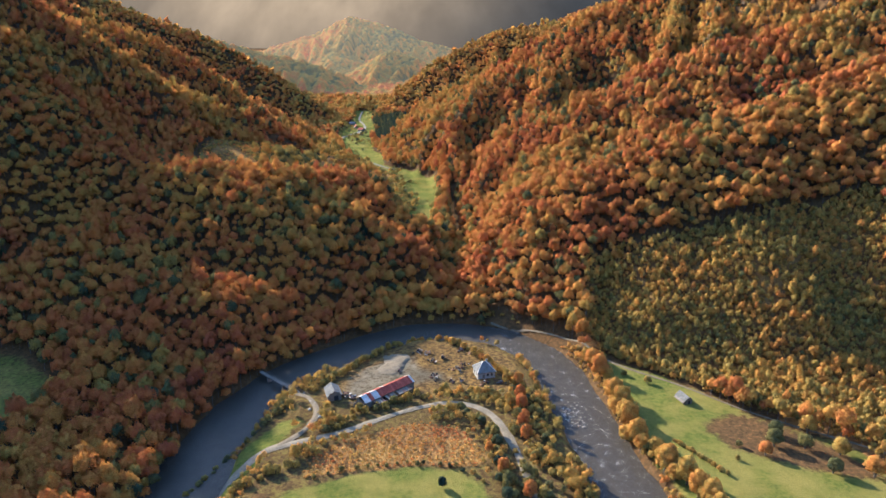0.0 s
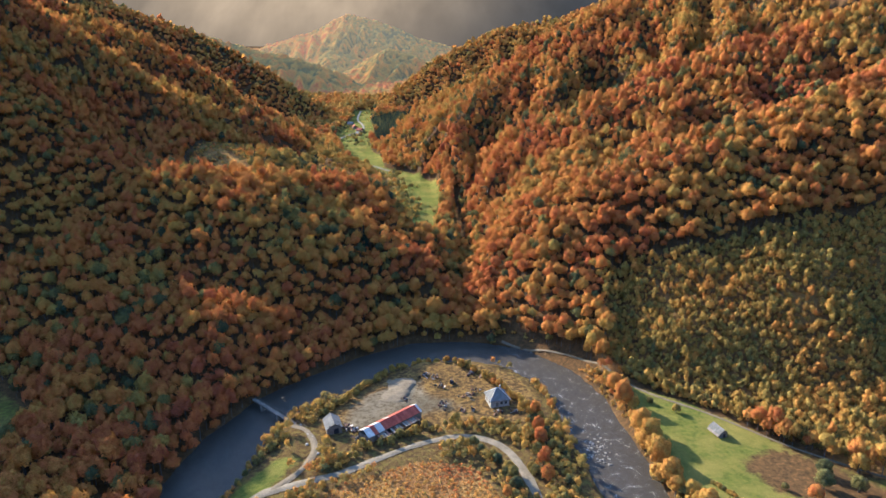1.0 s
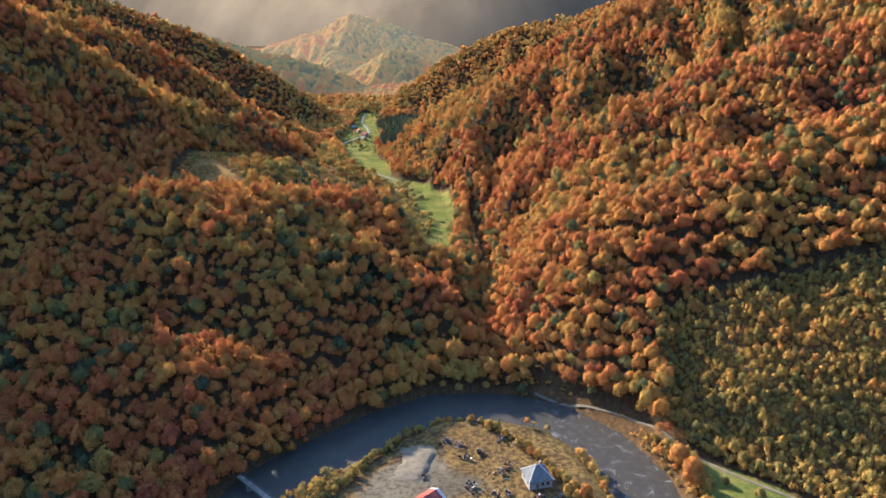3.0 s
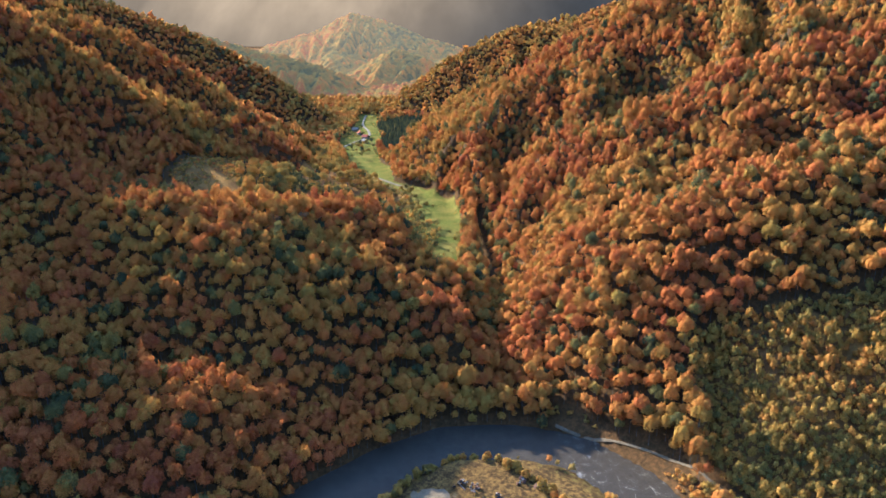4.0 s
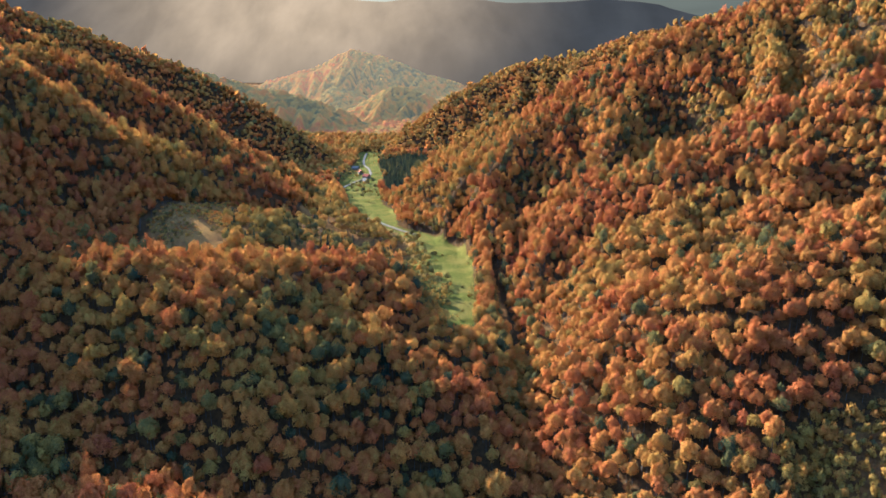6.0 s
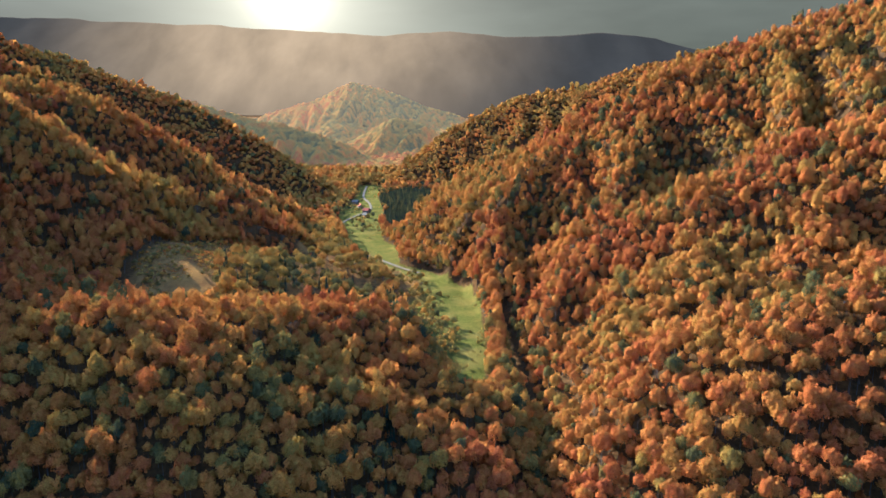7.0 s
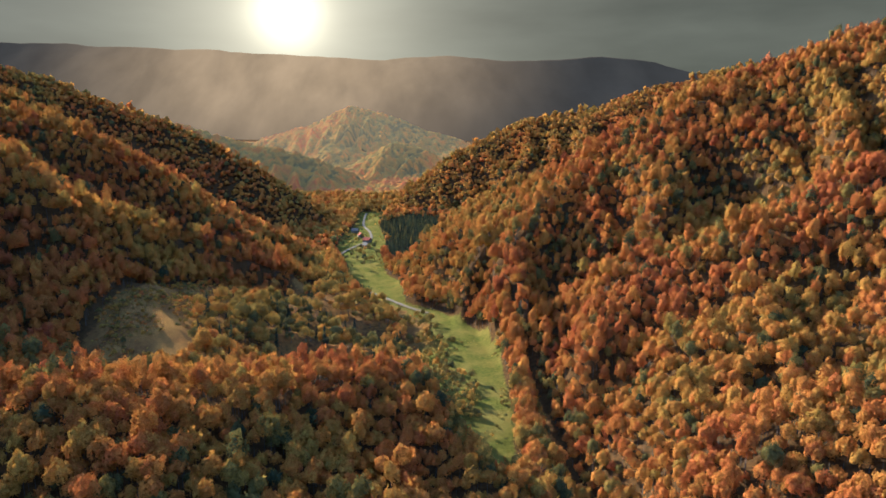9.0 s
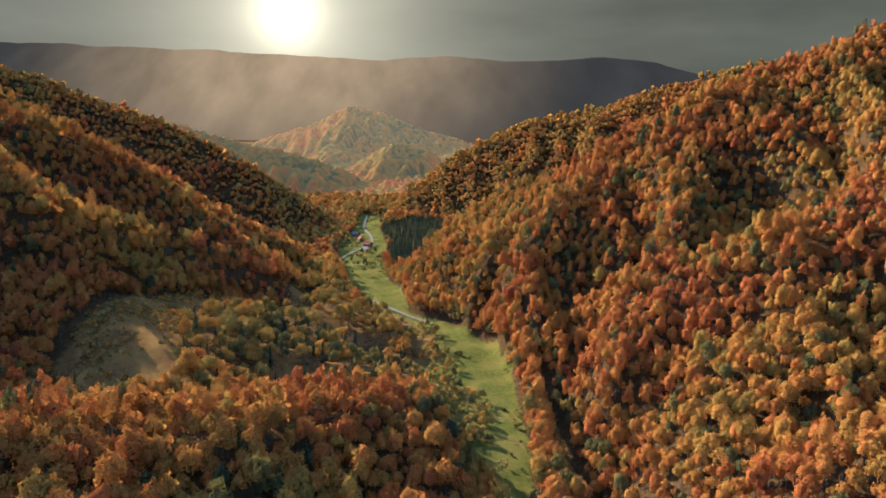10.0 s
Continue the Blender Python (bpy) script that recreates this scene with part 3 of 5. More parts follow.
brown = np.maximum(brown, 0.85 * ((s_spur < 0) & (d_spur > 57 * K) & (fx > 34 * K) & (GZ.ravel() > 4.5) & (fx < 180 * K) & ~inside(fx, fy, EAST_FIELD)))
bare = np.maximum(0.60 * soft_area(fx, fy, YARD_BARE, 5.0), 0.36 * ((d_river < 12.5) & (fy < 262 * K)))
cover = np.stack([grass, brown, bare, np.ones_like(bare)], 1)
layer = ground.data.attributes.new("cover", "FLOAT_COLOR", "POINT")
layer.data.foreach_set("color", cover.ravel())


def ribbon(name, line, width, lift, material, level=False, steps=9):
    """A strip along a line of the plan, laid on the ground or level at its own height."""
    pts = np.array([(a * K, b * K) for a, b in line], float)
    tt = np.arange(len(pts))
    fine_t = np.linspace(0, len(pts) - 1, (len(pts) - 1) * steps + 1)
    # a soft curve through the points
    px, py = [], []
    for t in fine_t:
        i = min(int(t), len(pts) - 2)
        f = t - i
        p0, p1, p2, p3 = pts[max(i - 1, 0)], pts[i], pts[i + 1], pts[min(i + 2, len(pts) - 1)]
        q = 0.5 * (2 * p1 + (p2 - p0) * f + (2 * p0 - 5 * p1 + 4 * p2 - p3) * f ** 2 + (3 * p1 - p0 - 3 * p2 + p3) * f ** 3)
        px.append(q[0]), py.append(q[1])
    px, py = np.array(px), np.array(py)
    tx, ty = np.gradient(px), np.gradient(py)
    ln = np.hypot(tx, ty)
    ux, uy = -ty / ln, tx / ln
    across = np.linspace(-0.5, 0.5, 5)
    wide = width if level else width * (1 + 0.22 * lattice_noise(px, py, 6, 61) + 0.12 * lattice_noise(px, py, 2.2, 62))[:, None]
    X = px[:, None] + ux[:, None] * across * wide
    Y = py[:, None] + uy[:, None] * across * wide
    Z = np.zeros_like(X) if level else land(px, py)[:, None] * 0.5 + land(X, Y) * 0.5
    Z = Z + lift - (0 if level else 0.25 * np.abs(across) * 2)
    n = len(px)
    c = (np.arange(n - 1)[:, None] * 5 + np.arange(4)[None, :]).ravel()
    f = np.stack([c + 1, c, c + 5, c + 6], 1)
    return mesh_object(name, np.stack([X.ravel(), Y.ravel(), Z.ravel()], 1), f, [material], True)


ROAD = [(-58, 140), (-51, 155), (-41, 161), (-30, 166), (-18, 174.5), (-9, 180), (1, 183.5), (9, 182), (15, 176), (19, 164), (22, 146), (24, 120)]
LANE = [(-47, 158), (-41, 167), (-39, 177), (-43, 186), (-48, 190)]
TRACK_LINE = [(20, 250), (39, 238.5), (49, 229), (63, 209), (79, 194), (93, 178), (103, 169), (125, 150), (140, 120)]
VALLEY_LANE = [(-36, 522), (-53, 540), (-72, 567), (-90, 604), (-103, 644), (-109, 690), (-102, 725), (-92, 760), (-96, 800), (-108, 850), (-112, 920)]
river = tagged(ribbon("river", [(a, b) for a, b, _ in RIVER], 34, 0, WATER, True, 10), "dark shallow river with broken white water and painted glints between gravel banks", "river", kind="structure")
rx = np.array([v.co[:2] for v in river.data.vertices])
r_d, _, r_side, _ = along(rx[:, 0], rx[:, 1], RIVER)
rapid = 0.285 * np.clip((rx[:, 0] + 10) / 40, 0, 1) * np.clip((rx[:, 1] - 120) / 60, 0, 1)
river.data.attributes.new("rapid", "FLOAT", "POINT").data.foreach_set("value", rapid)

tagged(ribbon("gravel_road", ROAD, 3.0, 0.4, GRAVEL), "pale dusty gravel road bending round the peninsula", "road", kind="structure")
tagged(ribbon("yard_lane", LANE, 2.3, 0.4, TRACK), "dusty lane from the road to the footbridge", "lane", kind="structure")
tagged(ribbon("field_track", TRACK_LINE, 1.15, 0.4, TRACK), "narrow pale track along the foot of the scrub slope", "track", kind="structure")
tagged(ribbon("valley_lane", VALLEY_LANE, 3.0, 0.9, PALE_LANE), "pale lane winding up the side valley", "lane", kind="structure")


# far range behind the valley
rng_x = np.linspace(-4200, 4200, 140)
rng_y = np.array([3140, 3220, 3300, 3380, 3460, 3540, 3620, 3700, 3780, 3850, 3910, 3940, 3950, 3960, 4000, 4100, 4300])
RX, RY = np.meshgrid(rng_x, rng_y)
crest = np.interp(RX, [-4200, -2427, -1415, -798, -332, 10, 354, 853, 1168, 1439, 2400, 4200], [700, 676, 645, 606, 587, 603, 576, 601, 575, 514, 420, 380]) + 7 * lattice_noise(RX, 0 * RX, 210, 52) + 4 * lattice_noise(RX, 0 * RX, 70, 53)
fall = np.clip(np.abs(RY - 3950) / 800, 0, 1)
RZ = crest * np.clip(1 - fall, 0, 1) ** 0.8 + (70 * np.abs(lattice_noise(RX + 0.4 * RY, 0.3 * RY, 330, 54)) + 30 * np.abs(lattice_noise(RX - 0.3 * RY, 0.4 * RY, 140, 55)) - 45) * np.clip(fall * 5, 0, 1) * np.clip(4 - 4 * fall, 0, 1)
c = (np.arange(16)[:, None] * 140 + np.arange(139)[None, :]).ravel()
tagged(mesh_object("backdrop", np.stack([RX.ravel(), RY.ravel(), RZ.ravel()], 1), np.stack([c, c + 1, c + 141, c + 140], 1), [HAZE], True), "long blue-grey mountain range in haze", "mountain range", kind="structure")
# ---------------------------------------------------------------- woods
rs = np.random.RandomState(7)


def ball(cuts):
    bm = bmesh.new()
    bmesh.ops.create_icosphere(bm, subdivisions=cuts, radius=1.0)
    v = np.array([q.co[:] for q in bm.verts])
    f = [[q.index for q in p.verts] for p in bm.faces]
    bm.free()
    return v, f


def crown_shape(seed, lobes, sprays, conifer=False, trunk=True, cuts=1):
    """One tree of crown radius 1 standing at the origin: points, the way out of the crown at each, faces and which faces are bark. The crown is a heap of billowing lobes, each set with small tilted sprays of leaves."""
    r = np.random.RandomState(seed)
    verts, outs, faces, bark = [], [], [], []

    def add(v, o, f, is_bark):
        base = len(verts)
        verts.extend(tuple(q) for q in v)
        outs.extend(tuple(np.array(q) / max(1e-6, np.linalg.norm(q))) for q in o)
        faces.extend([[base + i for i in q] for q in f])
        bark.extend([is_bark] * len(f))

    if conifer:
        tiers = 7 if sprays > 30 else 4
        for k in range(tiers):
            z0, z1 = 0.3 + 3.2 * k / tiers, 0.3 + 3.2 * (k + 1.7) / tiers
            rad = 1.0 - 0.86 * k / tiers
            n = 9
            ring = []
            for i in range(n):
                q = rad * (r.uniform(0.85, 1.15) if i % 2 else r.uniform(0.5, 0.75))
                ring.append((math.cos(6.283 * i / n + k) * q, math.sin(6.283 * i / n + k) * q, z0 + r.uniform(-0.16, 0.1)))
            tip = (r.uniform(-0.05, 0.05), 0, z1)
            add(ring + [tip], [(p[0], p[1], 0.45 * rad) for p in ring] + [(0, 0, 1)], [[i, (i + 1) % n, n] for i in range(n)], False)
        if trunk:
            add([(0.07, 0, 0), (-0.05, 0.06, 0), (-0.05, -0.06, 0), (0, 0, 1.2)], [(1, 0, 0), (-1, 1, 0), (-1, -1, 0), (0, 0, 1)], [[0, 1, 3], [1, 2, 3], [2, 0, 3]], True)
        return np.array(verts), np.array(outs), faces, np.array(bark)
    height = r.uniform(1.0, 1.25)
    mid = 0.55 + height * 0.75 + (0.45 if trunk else 0)
    heart = np.array([0, 0, mid - 0.2])
    heap = [(np.array([r.uniform(-0.1, 0.1), r.uniform(-0.1, 0.1), mid + 0.42 * height]), r.uniform(0.42, 0.52) if lobes > 3 else 0.66)]
    side = lobes - 1
    for k in range(side):
        low = lobes > 6 and k % 2
        turn = 2.399 * k + r.uniform(-0.35, 0.35)
        q = (0.62 if low else 0.50) * r.uniform(0.85, 1.12)
        up = (-0.32 if low else 0.16) * height + r.uniform(-0.14, 0.14)
        size = r.uniform(0.34, 0.47) if lobes > 6 else r.uniform(0.46, 0.58)
        heap.append((np.array([math.cos(turn) * q, math.sin(turn) * q, mid + up]), size))
    bv, bf = ball(cuts)
    bf = [q for q in bf if bv[q].mean(0)[2] > -0.62]
    for centre, rad in heap:
        v = bv * r.uniform(0.80, 1.16, (len(bv), 1)) * (rad, rad, rad * 1.08)
        add(v + centre, bv * 0.62 + 0.5 * (v + centre - heart), bf, False)
    made = tries = 0
    while made < sprays and tries < sprays * 30:
        tries += 1
        centre, rad = heap[r.randint(len(heap))]
        d = r.normal(size=3) + (0, 0, 0.5)
        d /= np.linalg.norm(d)
        p = centre + d * rad * r.uniform(0.9, 1.18)
        if any(np.linalg.norm(p - c) < 0.85 * q for c, q in heap):
            continue
        n = d + 0.8 * r.normal(size=3)
        n /= np.linalg.norm(n)
        t1 = np.cross(n, r.normal(size=3))
        t1 /= np.linalg.norm(t1)
        t2 = np.cross(n, t1)
        s = r.uniform(0.6, 1.4) * 1.15 / math.sqrt(sprays)
        pts = [p + t1 * s * math.cos(a) * r.uniform(0.7, 1.3) + t2 * s * math.sin(a) * r.uniform(0.7, 1.3) + n * r.uniform(-0.06, 0.06) for a in (0.4, 2.0, 3.5, 5.1)]
        o = d * 0.62 + 0.5 * (p - heart) + 0.25 * r.normal(size=3)
        add(pts, [o] * 4, [[0, 1, 2, 3]], False)
        made += 1
    if trunk:
        add([(0.08, 0, -0.4), (-0.05, 0.07, -0.4), (-0.05, -0.07, -0.4), (0, 0, mid)], [(1, 0, 0), (-1, 1, 0), (-1, -1, 0), (0, 0, 1)], [[0, 1, 3], [1, 2, 3], [2, 0, 3]], True)
    return np.array(verts), np.array(outs), faces, np.array(bark)


def wood(name, label, shapes, x, y, size, tall, tone, sink=0.3, leaves=LEAF):
    """Many trees as one mesh."""
    z = land(x, y) - sink
    pick = rs.randint(len(shapes), size=len(x))
    turn = rs.uniform(0, 6.283, len(x))
    V, O, L, C, T, B = [], [], [], [], [], []
    base = 0
    for k, (sv, so, sf, sb) in enumerate(shapes):
        i = np.where(pick == k)[0]
        if not len(i):
            continue
        c, s = np.cos(turn[i])[:, None], np.sin(turn[i])[:, None]
        vx = (sv[None, :, 0] * c - sv[None, :, 1] * s) * size[i][:, None] + x[i][:, None]
        vy = (sv[None, :, 0] * s + sv[None, :, 1] * c) * size[i][:, None] + y[i][:, None]
        vz = sv[None, :, 2] * (size[i] * tall[i])[:, None] + z[i][:, None]
        V.append(np.stack([vx, vy, vz], 2).reshape(-1, 3))
        O.append(np.stack([so[None, :, 0] * c - so[None, :, 1] * s, so[None, :, 0] * s + so[None, :, 1] * c, np.repeat(so[None, :, 2], len(i), 0)], 2).reshape(-1, 3))
        T.append(np.repeat(tone[i], len(sv)))
        flat = np.concatenate([np.array(q) for q in sf])
        counts = np.array([len(q) for q in sf])
        L.append((flat[None, :] + base + np.arange(len(i))[:, None] * len(sv)).ravel())
        C.append(np.tile(counts, len(i)))
        B.append(np.tile(sb.astype(np.int32), len(i)))
        base += len(i) * len(sv)
    V, O, L, C, T, B = np.concatenate(V), np.concatenate(O), np.concatenate(L), np.concatenate(C), np.concatenate(T), np.concatenate(B)
    me = bpy.data.meshes.new(name)
    me.vertices.add(len(V))
    me.vertices.foreach_set("co", V.ravel())
    me.loops.add(len(L))
    me.loops.foreach_set("vertex_index", L.astype(np.int32))
    me.polygons.add(len(C))
    me.polygons.foreach_set("loop_start", np.concatenate([[0], np.cumsum(C)[:-1]]).astype(np.int32))
    me.polygons.foreach_set("material_index", B)
    me.update(calc_edges=True)
    me.validate()
    me.materials.append(leaves)
    me.materials.append(BARK)
    me.attributes.new("tone", "FLOAT", "POINT").data.foreach_set("value", T)
    me.attributes.new("outward", "FLOAT_VECTOR", "POINT").data.foreach_set("vector", O.ravel())
    return tagged(new(name, me), label, "forest", kind="stuff")


def spots(x0, x1, y0, y1, gap):
    """A loose stand of places about gap apart, inside the widening cone that the valley opens to the north."""
    X, Y = np.meshgrid(np.arange(x0, x1, gap), np.arange(y0, y1, gap * 0.92))
    X = X + (np.arange(X.shape[0])[:, None] % 2) * gap / 2
    X, Y = (X + rs.uniform(-0.36, 0.36, X.shape) * gap).ravel(), (Y + rs.uniform(-0.36, 0.36, Y.shape) * gap).ravel()
    keep = np.abs(X) < 0.70 * Y + 30
    return X[keep], Y[keep]


BEECH = [crown_shape(k, 6, 26) for k in range(8)]
BEECH_MID = [crown_shape(20 + k, 3, 10) for k in range(7)]
BEECH_FAR = [crown_shape(40 + k, 1, 7, trunk=False) for k in range(6)]
BEECH_LOW = [crown_shape(50 + k, 2, 6) for k in range(5)]
BEECH_DIM = [crown_shape(55 + k, 1, 2, trunk=False) for k in range(5)]
SPRUCE = [crown_shape(60 + k, 0, 40, True) for k in range(4)]
SHRUB = [crown_shape(80 + k, 3, 12, trunk=False) for k in range(6)]


def scrub_at(x, y):
    """Where the east spur's foot was cleared and has grown up in bushes."""
    d, _, side, _ = along(x, y, RIDGES[0][0])
    return (side < 0) & (d > (57 + 5 * lattice_noise(x, y, 40, 14)) * K) & (x > 34 * K) & (land(x, y) > 2.7) & (along(x, y, RIVER)[0] > 16) & (x < 180 * K) & (along(x, y, [(a, b, 0) for a, b in TRACK_LINE])[0] > 2.6)


def open_ground(x, y):
    o = np.zeros(np.shape(x), bool)
    for a in (MEADOW, SLOPE, BENCH, EAST_FIELD, YARD, SOUTH_FIELD, BRACKEN, WEST_STRIP, WEST_FIELD):
        o |= inside(x, y, a)
    o &= ~((y > 440 * K) & (x > -45 * K) & (land(x, y) > along(x, y, VALLEY)[1] + 4.5))
    o |= (along(x, y, STREAM)[0] < 3) & (y > 345 * K)
    d, _, side, _ = along(x, y, RIVER)
    o |= d < np.where(side > 0, 9.5, 15)
    o |= (y < 250 * K) & (np.abs(x + 10 * K) < 62 * K) & (side < 0)
    o |= (y < 262 * K) & (land(x, y) < 4.0) & (d < 60) & (x > 18 * K)
    return o


def tones(x, y):
    """Colour of the trees at each place, drawn towards one gold tone farther north."""
    n = lattice_noise(x, y, 75, 21) * 0.10 + lattice_noise(x, y, 24, 22) * 0.09 + lattice_noise(x, y, 9, 24) * 0.05
    t = 0.605 + n + rs.normal(0, 0.045, len(x))
    green = rs.uniform(size=len(x)) < 0.13 + 0.22 * lattice_noise(x, y, 40, 23)
    t = np.where(green & (y < 1130), rs.uniform(0.18, 0.45, len(x)), t)
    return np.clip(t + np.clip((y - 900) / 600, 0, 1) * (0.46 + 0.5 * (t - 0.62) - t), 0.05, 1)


def grow(name, label, shapes, x, y, girth):
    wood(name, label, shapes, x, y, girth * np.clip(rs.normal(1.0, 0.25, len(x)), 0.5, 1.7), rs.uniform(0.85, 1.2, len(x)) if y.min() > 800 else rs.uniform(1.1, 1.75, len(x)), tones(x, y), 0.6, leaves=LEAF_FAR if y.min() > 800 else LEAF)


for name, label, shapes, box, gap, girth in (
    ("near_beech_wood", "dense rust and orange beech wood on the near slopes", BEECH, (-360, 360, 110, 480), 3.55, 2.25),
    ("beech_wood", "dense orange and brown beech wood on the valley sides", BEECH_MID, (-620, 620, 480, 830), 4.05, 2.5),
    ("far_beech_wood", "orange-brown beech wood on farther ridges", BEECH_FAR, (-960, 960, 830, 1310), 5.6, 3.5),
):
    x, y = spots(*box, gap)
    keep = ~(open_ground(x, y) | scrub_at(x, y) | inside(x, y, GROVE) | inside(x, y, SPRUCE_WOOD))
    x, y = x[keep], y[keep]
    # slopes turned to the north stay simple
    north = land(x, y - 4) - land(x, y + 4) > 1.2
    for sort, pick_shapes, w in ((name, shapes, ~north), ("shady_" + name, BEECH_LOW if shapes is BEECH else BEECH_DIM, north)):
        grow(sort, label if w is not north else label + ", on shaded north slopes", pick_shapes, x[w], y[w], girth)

# closed canopy of the distant hills: one sheet of crowns
hx, hy = np.arange(-1000, 720, 4.4), np.arange(1306, 2300, 4.4)
HX, HY = np.meshgrid(hx, hy)
top, hue = np.zeros_like(HX), np.zeros_like(HX)
CELL = 9.0
for a in (-1, 0, 1):
    for b in (-1, 0, 1):
        u, v = np.floor(HX / CELL) + a, np.floor(HY / CELL) + b
        h1, h2, h3 = (np.modf(np.abs(np.sin(u * 127.1 + v * 311.7 + q) * 43758.5453))[0] for q in (0.0, 1.7, 3.1))
        dist = np.hypot(HX - (u + h1) * CELL, HY - (v + h2) * CELL)
        dome = (6.5 + 4.5 * h3) * np.clip(1 - (dist / (0.75 * CELL)) ** 2, 0, 1) ** 0.7
        hue = np.where(dome > top, h3, hue)
        top = np.maximum(top, dome)
HZ = land(HX, HY) + top
steep_y, steep_x = np.gradient(HZ, hy, hx)
n1, n2 = len(hx), len(hy)
c = (np.arange(n2 - 1)[:, None] * n1 + np.arange(n1 - 1)[None, :]).ravel()
canopy = mesh_object("distant_wood", np.stack([HX.ravel(), HY.ravel(), HZ.ravel()], 1), np.stack([c, c + 1, c + n1 + 1, c + n1], 1), [LEAF_HAZED], True)
hue = np.clip(0.34 + 0.30 * hue + 0.14 * lattice_noise(HX, HY, 120, 71) + 0.08 * lattice_noise(HX, HY, 45, 72), 0.1, 0.9)
canopy.data.attributes.new("tone", "FLOAT", "POINT").data.foreach_set("value", hue.ravel())
canopy.data.attributes.new("outward", "FLOAT_VECTOR", "POINT").data.foreach_set("vector", np.stack([-steep_x, -steep_y, np.ones_like(HX)], 2).ravel())
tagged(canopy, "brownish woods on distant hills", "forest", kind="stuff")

# scrub slope
x, y = spots(30 * K, 215 * K, 120 * K, 300 * K, 1.75)
keep = scrub_at(x, y) & ~inside(x, y, EAST_FIELD) & (rs.uniform(size=len(x)) < 0.92 + 0.25 * lattice_noise(x, y, 14, 25))
x, y = x[keep], y[keep]
t = np.clip(0.46 + 0.07 * lattice_noise(x, y, 30, 26) + rs.normal(0, 0.06, len(x)), 0.1, 0.6)
wood("scrub", "yellow-green bushes covering the cleared slope", SHRUB, x, y, 1.2 * np.clip(rs.normal(0.95, 0.3, len(x)), 0.45, 1.9), rs.uniform(1.0, 1.8, len(x)), t, 0.4)

# mixed grove on the bench
x, y = spots(-135 * K, -32 * K, 345 * K, 615 * K, 4.9)
keep = inside(x, y, GROVE) & ~inside(x, y, MEADOW) & ~inside(x, y, SLOPE) & ~inside(x, y, BENCH) & (lattice_noise(x, y, 26, 27) + rs.normal(0, 0.25, len(x)) > -0.3)
x, y = x[keep], y[keep]
is_spruce = rs.uniform(size=len(x)) < 0.12 + 0.35 * lattice_noise(x, y, 30, 28)
wood("spruce_grove", "dark green spruces scattered over the bench", SPRUCE, x[is_spruce], y[is_spruce], 1.9 * rs.uniform(0.7, 1.3, is_spruce.sum()), rs.uniform(1.1, 1.6, is_spruce.sum()), np.clip(rs.normal(0.14, 0.06, is_spruce.sum()), 0, 0.25))
o = ~is_spruce
wood("birch_grove", "yellow and olive young trees scattered over the bench", BEECH, x[o], y[o], 2.5 * np.clip(rs.normal(1.0, 0.28, o.sum()), 0.5, 1.7), rs.uniform(0.9, 1.4, o.sum()), np.clip(0.44 + 0.10 * lattice_noise(x[o], y[o], 30, 42) + rs.normal(0, 0.08, o.sum()), 0.14, 0.75))
x, y = spots(-95 * K, -15 * K, 650 * K, 895 * K, 4.6)
keep = inside(x + 14 * lattice_noise(x, y, 23, 73), y + 22 * lattice_noise(x, y, 30, 74), SPRUCE_WOOD) & ~inside(x, y, MEADOW)
x, y = x[keep], y[keep]
wood("spruce_wood", "dark green spruce wood beside the upper meadow", SPRUCE, x, y, 2.1 * rs.uniform(0.6, 1.35, len(x)), rs.uniform(0.8, 1.25, len(x)), np.clip(rs.normal(0.14, 0.07, len(x)), 0, 0.4))

# thicket over the rest of the river flat
x, y = spots(-90 * K, 80 * K, 80 * K, 262 * K, 2.1)
d, _, side, _ = along(x, y, RIVER)
roads = np.minimum.reduce([along(x, y, [(a, b, 0) for a, b in line])[0] for line in (ROAD, LANE, TRACK_LINE)])
keep = (d > 11.5) & (d < 60) & (land(x, y) < 4.0) & (roads > 3.4) & ((side < 0) | (x > 16 * K)) & (y > 110)
for a in (YARD, SOUTH_FIELD, WEST_STRIP, EAST_FIELD, BRACKEN):
    keep &= ~inside(x, y, a)
keep &= (along(x, y, [(-27, 180, 0), (-9, 194.5, 0)])[0] > 10) & (np.hypot(x + 44.6, y - 234.6) > 7.5) & (np.hypot(x - 17.8, y - 254.2) > 8)
keep &= lattice_noise(x, y, 11, 29) + rs.normal(0, 0.3, len(x)) > -0.25
x, y = x[keep], y[keep]
t = np.clip(0.48 + 0.08 * lattice_noise(x, y, 18, 30) + rs.normal(0, 0.07, len(x)), 0.12, 0.62)
wood("thicket", "olive and yellow thicket over the river flat", SHRUB, x, y, 1.25 * np.clip(rs.normal(0.95, 0.3, len(x)), 0.45, 1.8), rs.uniform(0.8, 1.3, len(x)), t, 0.4)

# bushes on the grassy slope beside the meadow
x, y = spots(-95 * K, -12 * K, 345 * K, 610 * K, 3.2)
keep = inside(x, y, SLOPE) & (lattice_noise(x, y, 16, 33) + rs.normal(0, 0.35, len(x)) > 0.05)
x, y = x[keep], y[keep]
wood("slope_bushes", "olive bushes dotted over the grassy slope", SHRUB, x, y, 1.5 * np.clip(rs.normal(0.9, 0.4, len(x)), 0.35, 2.0), rs.uniform(0.8, 1.3, len(x)), np.clip(rs.normal(0.40, 0.09, len(x)), 0.15, 0.65), 0.4)

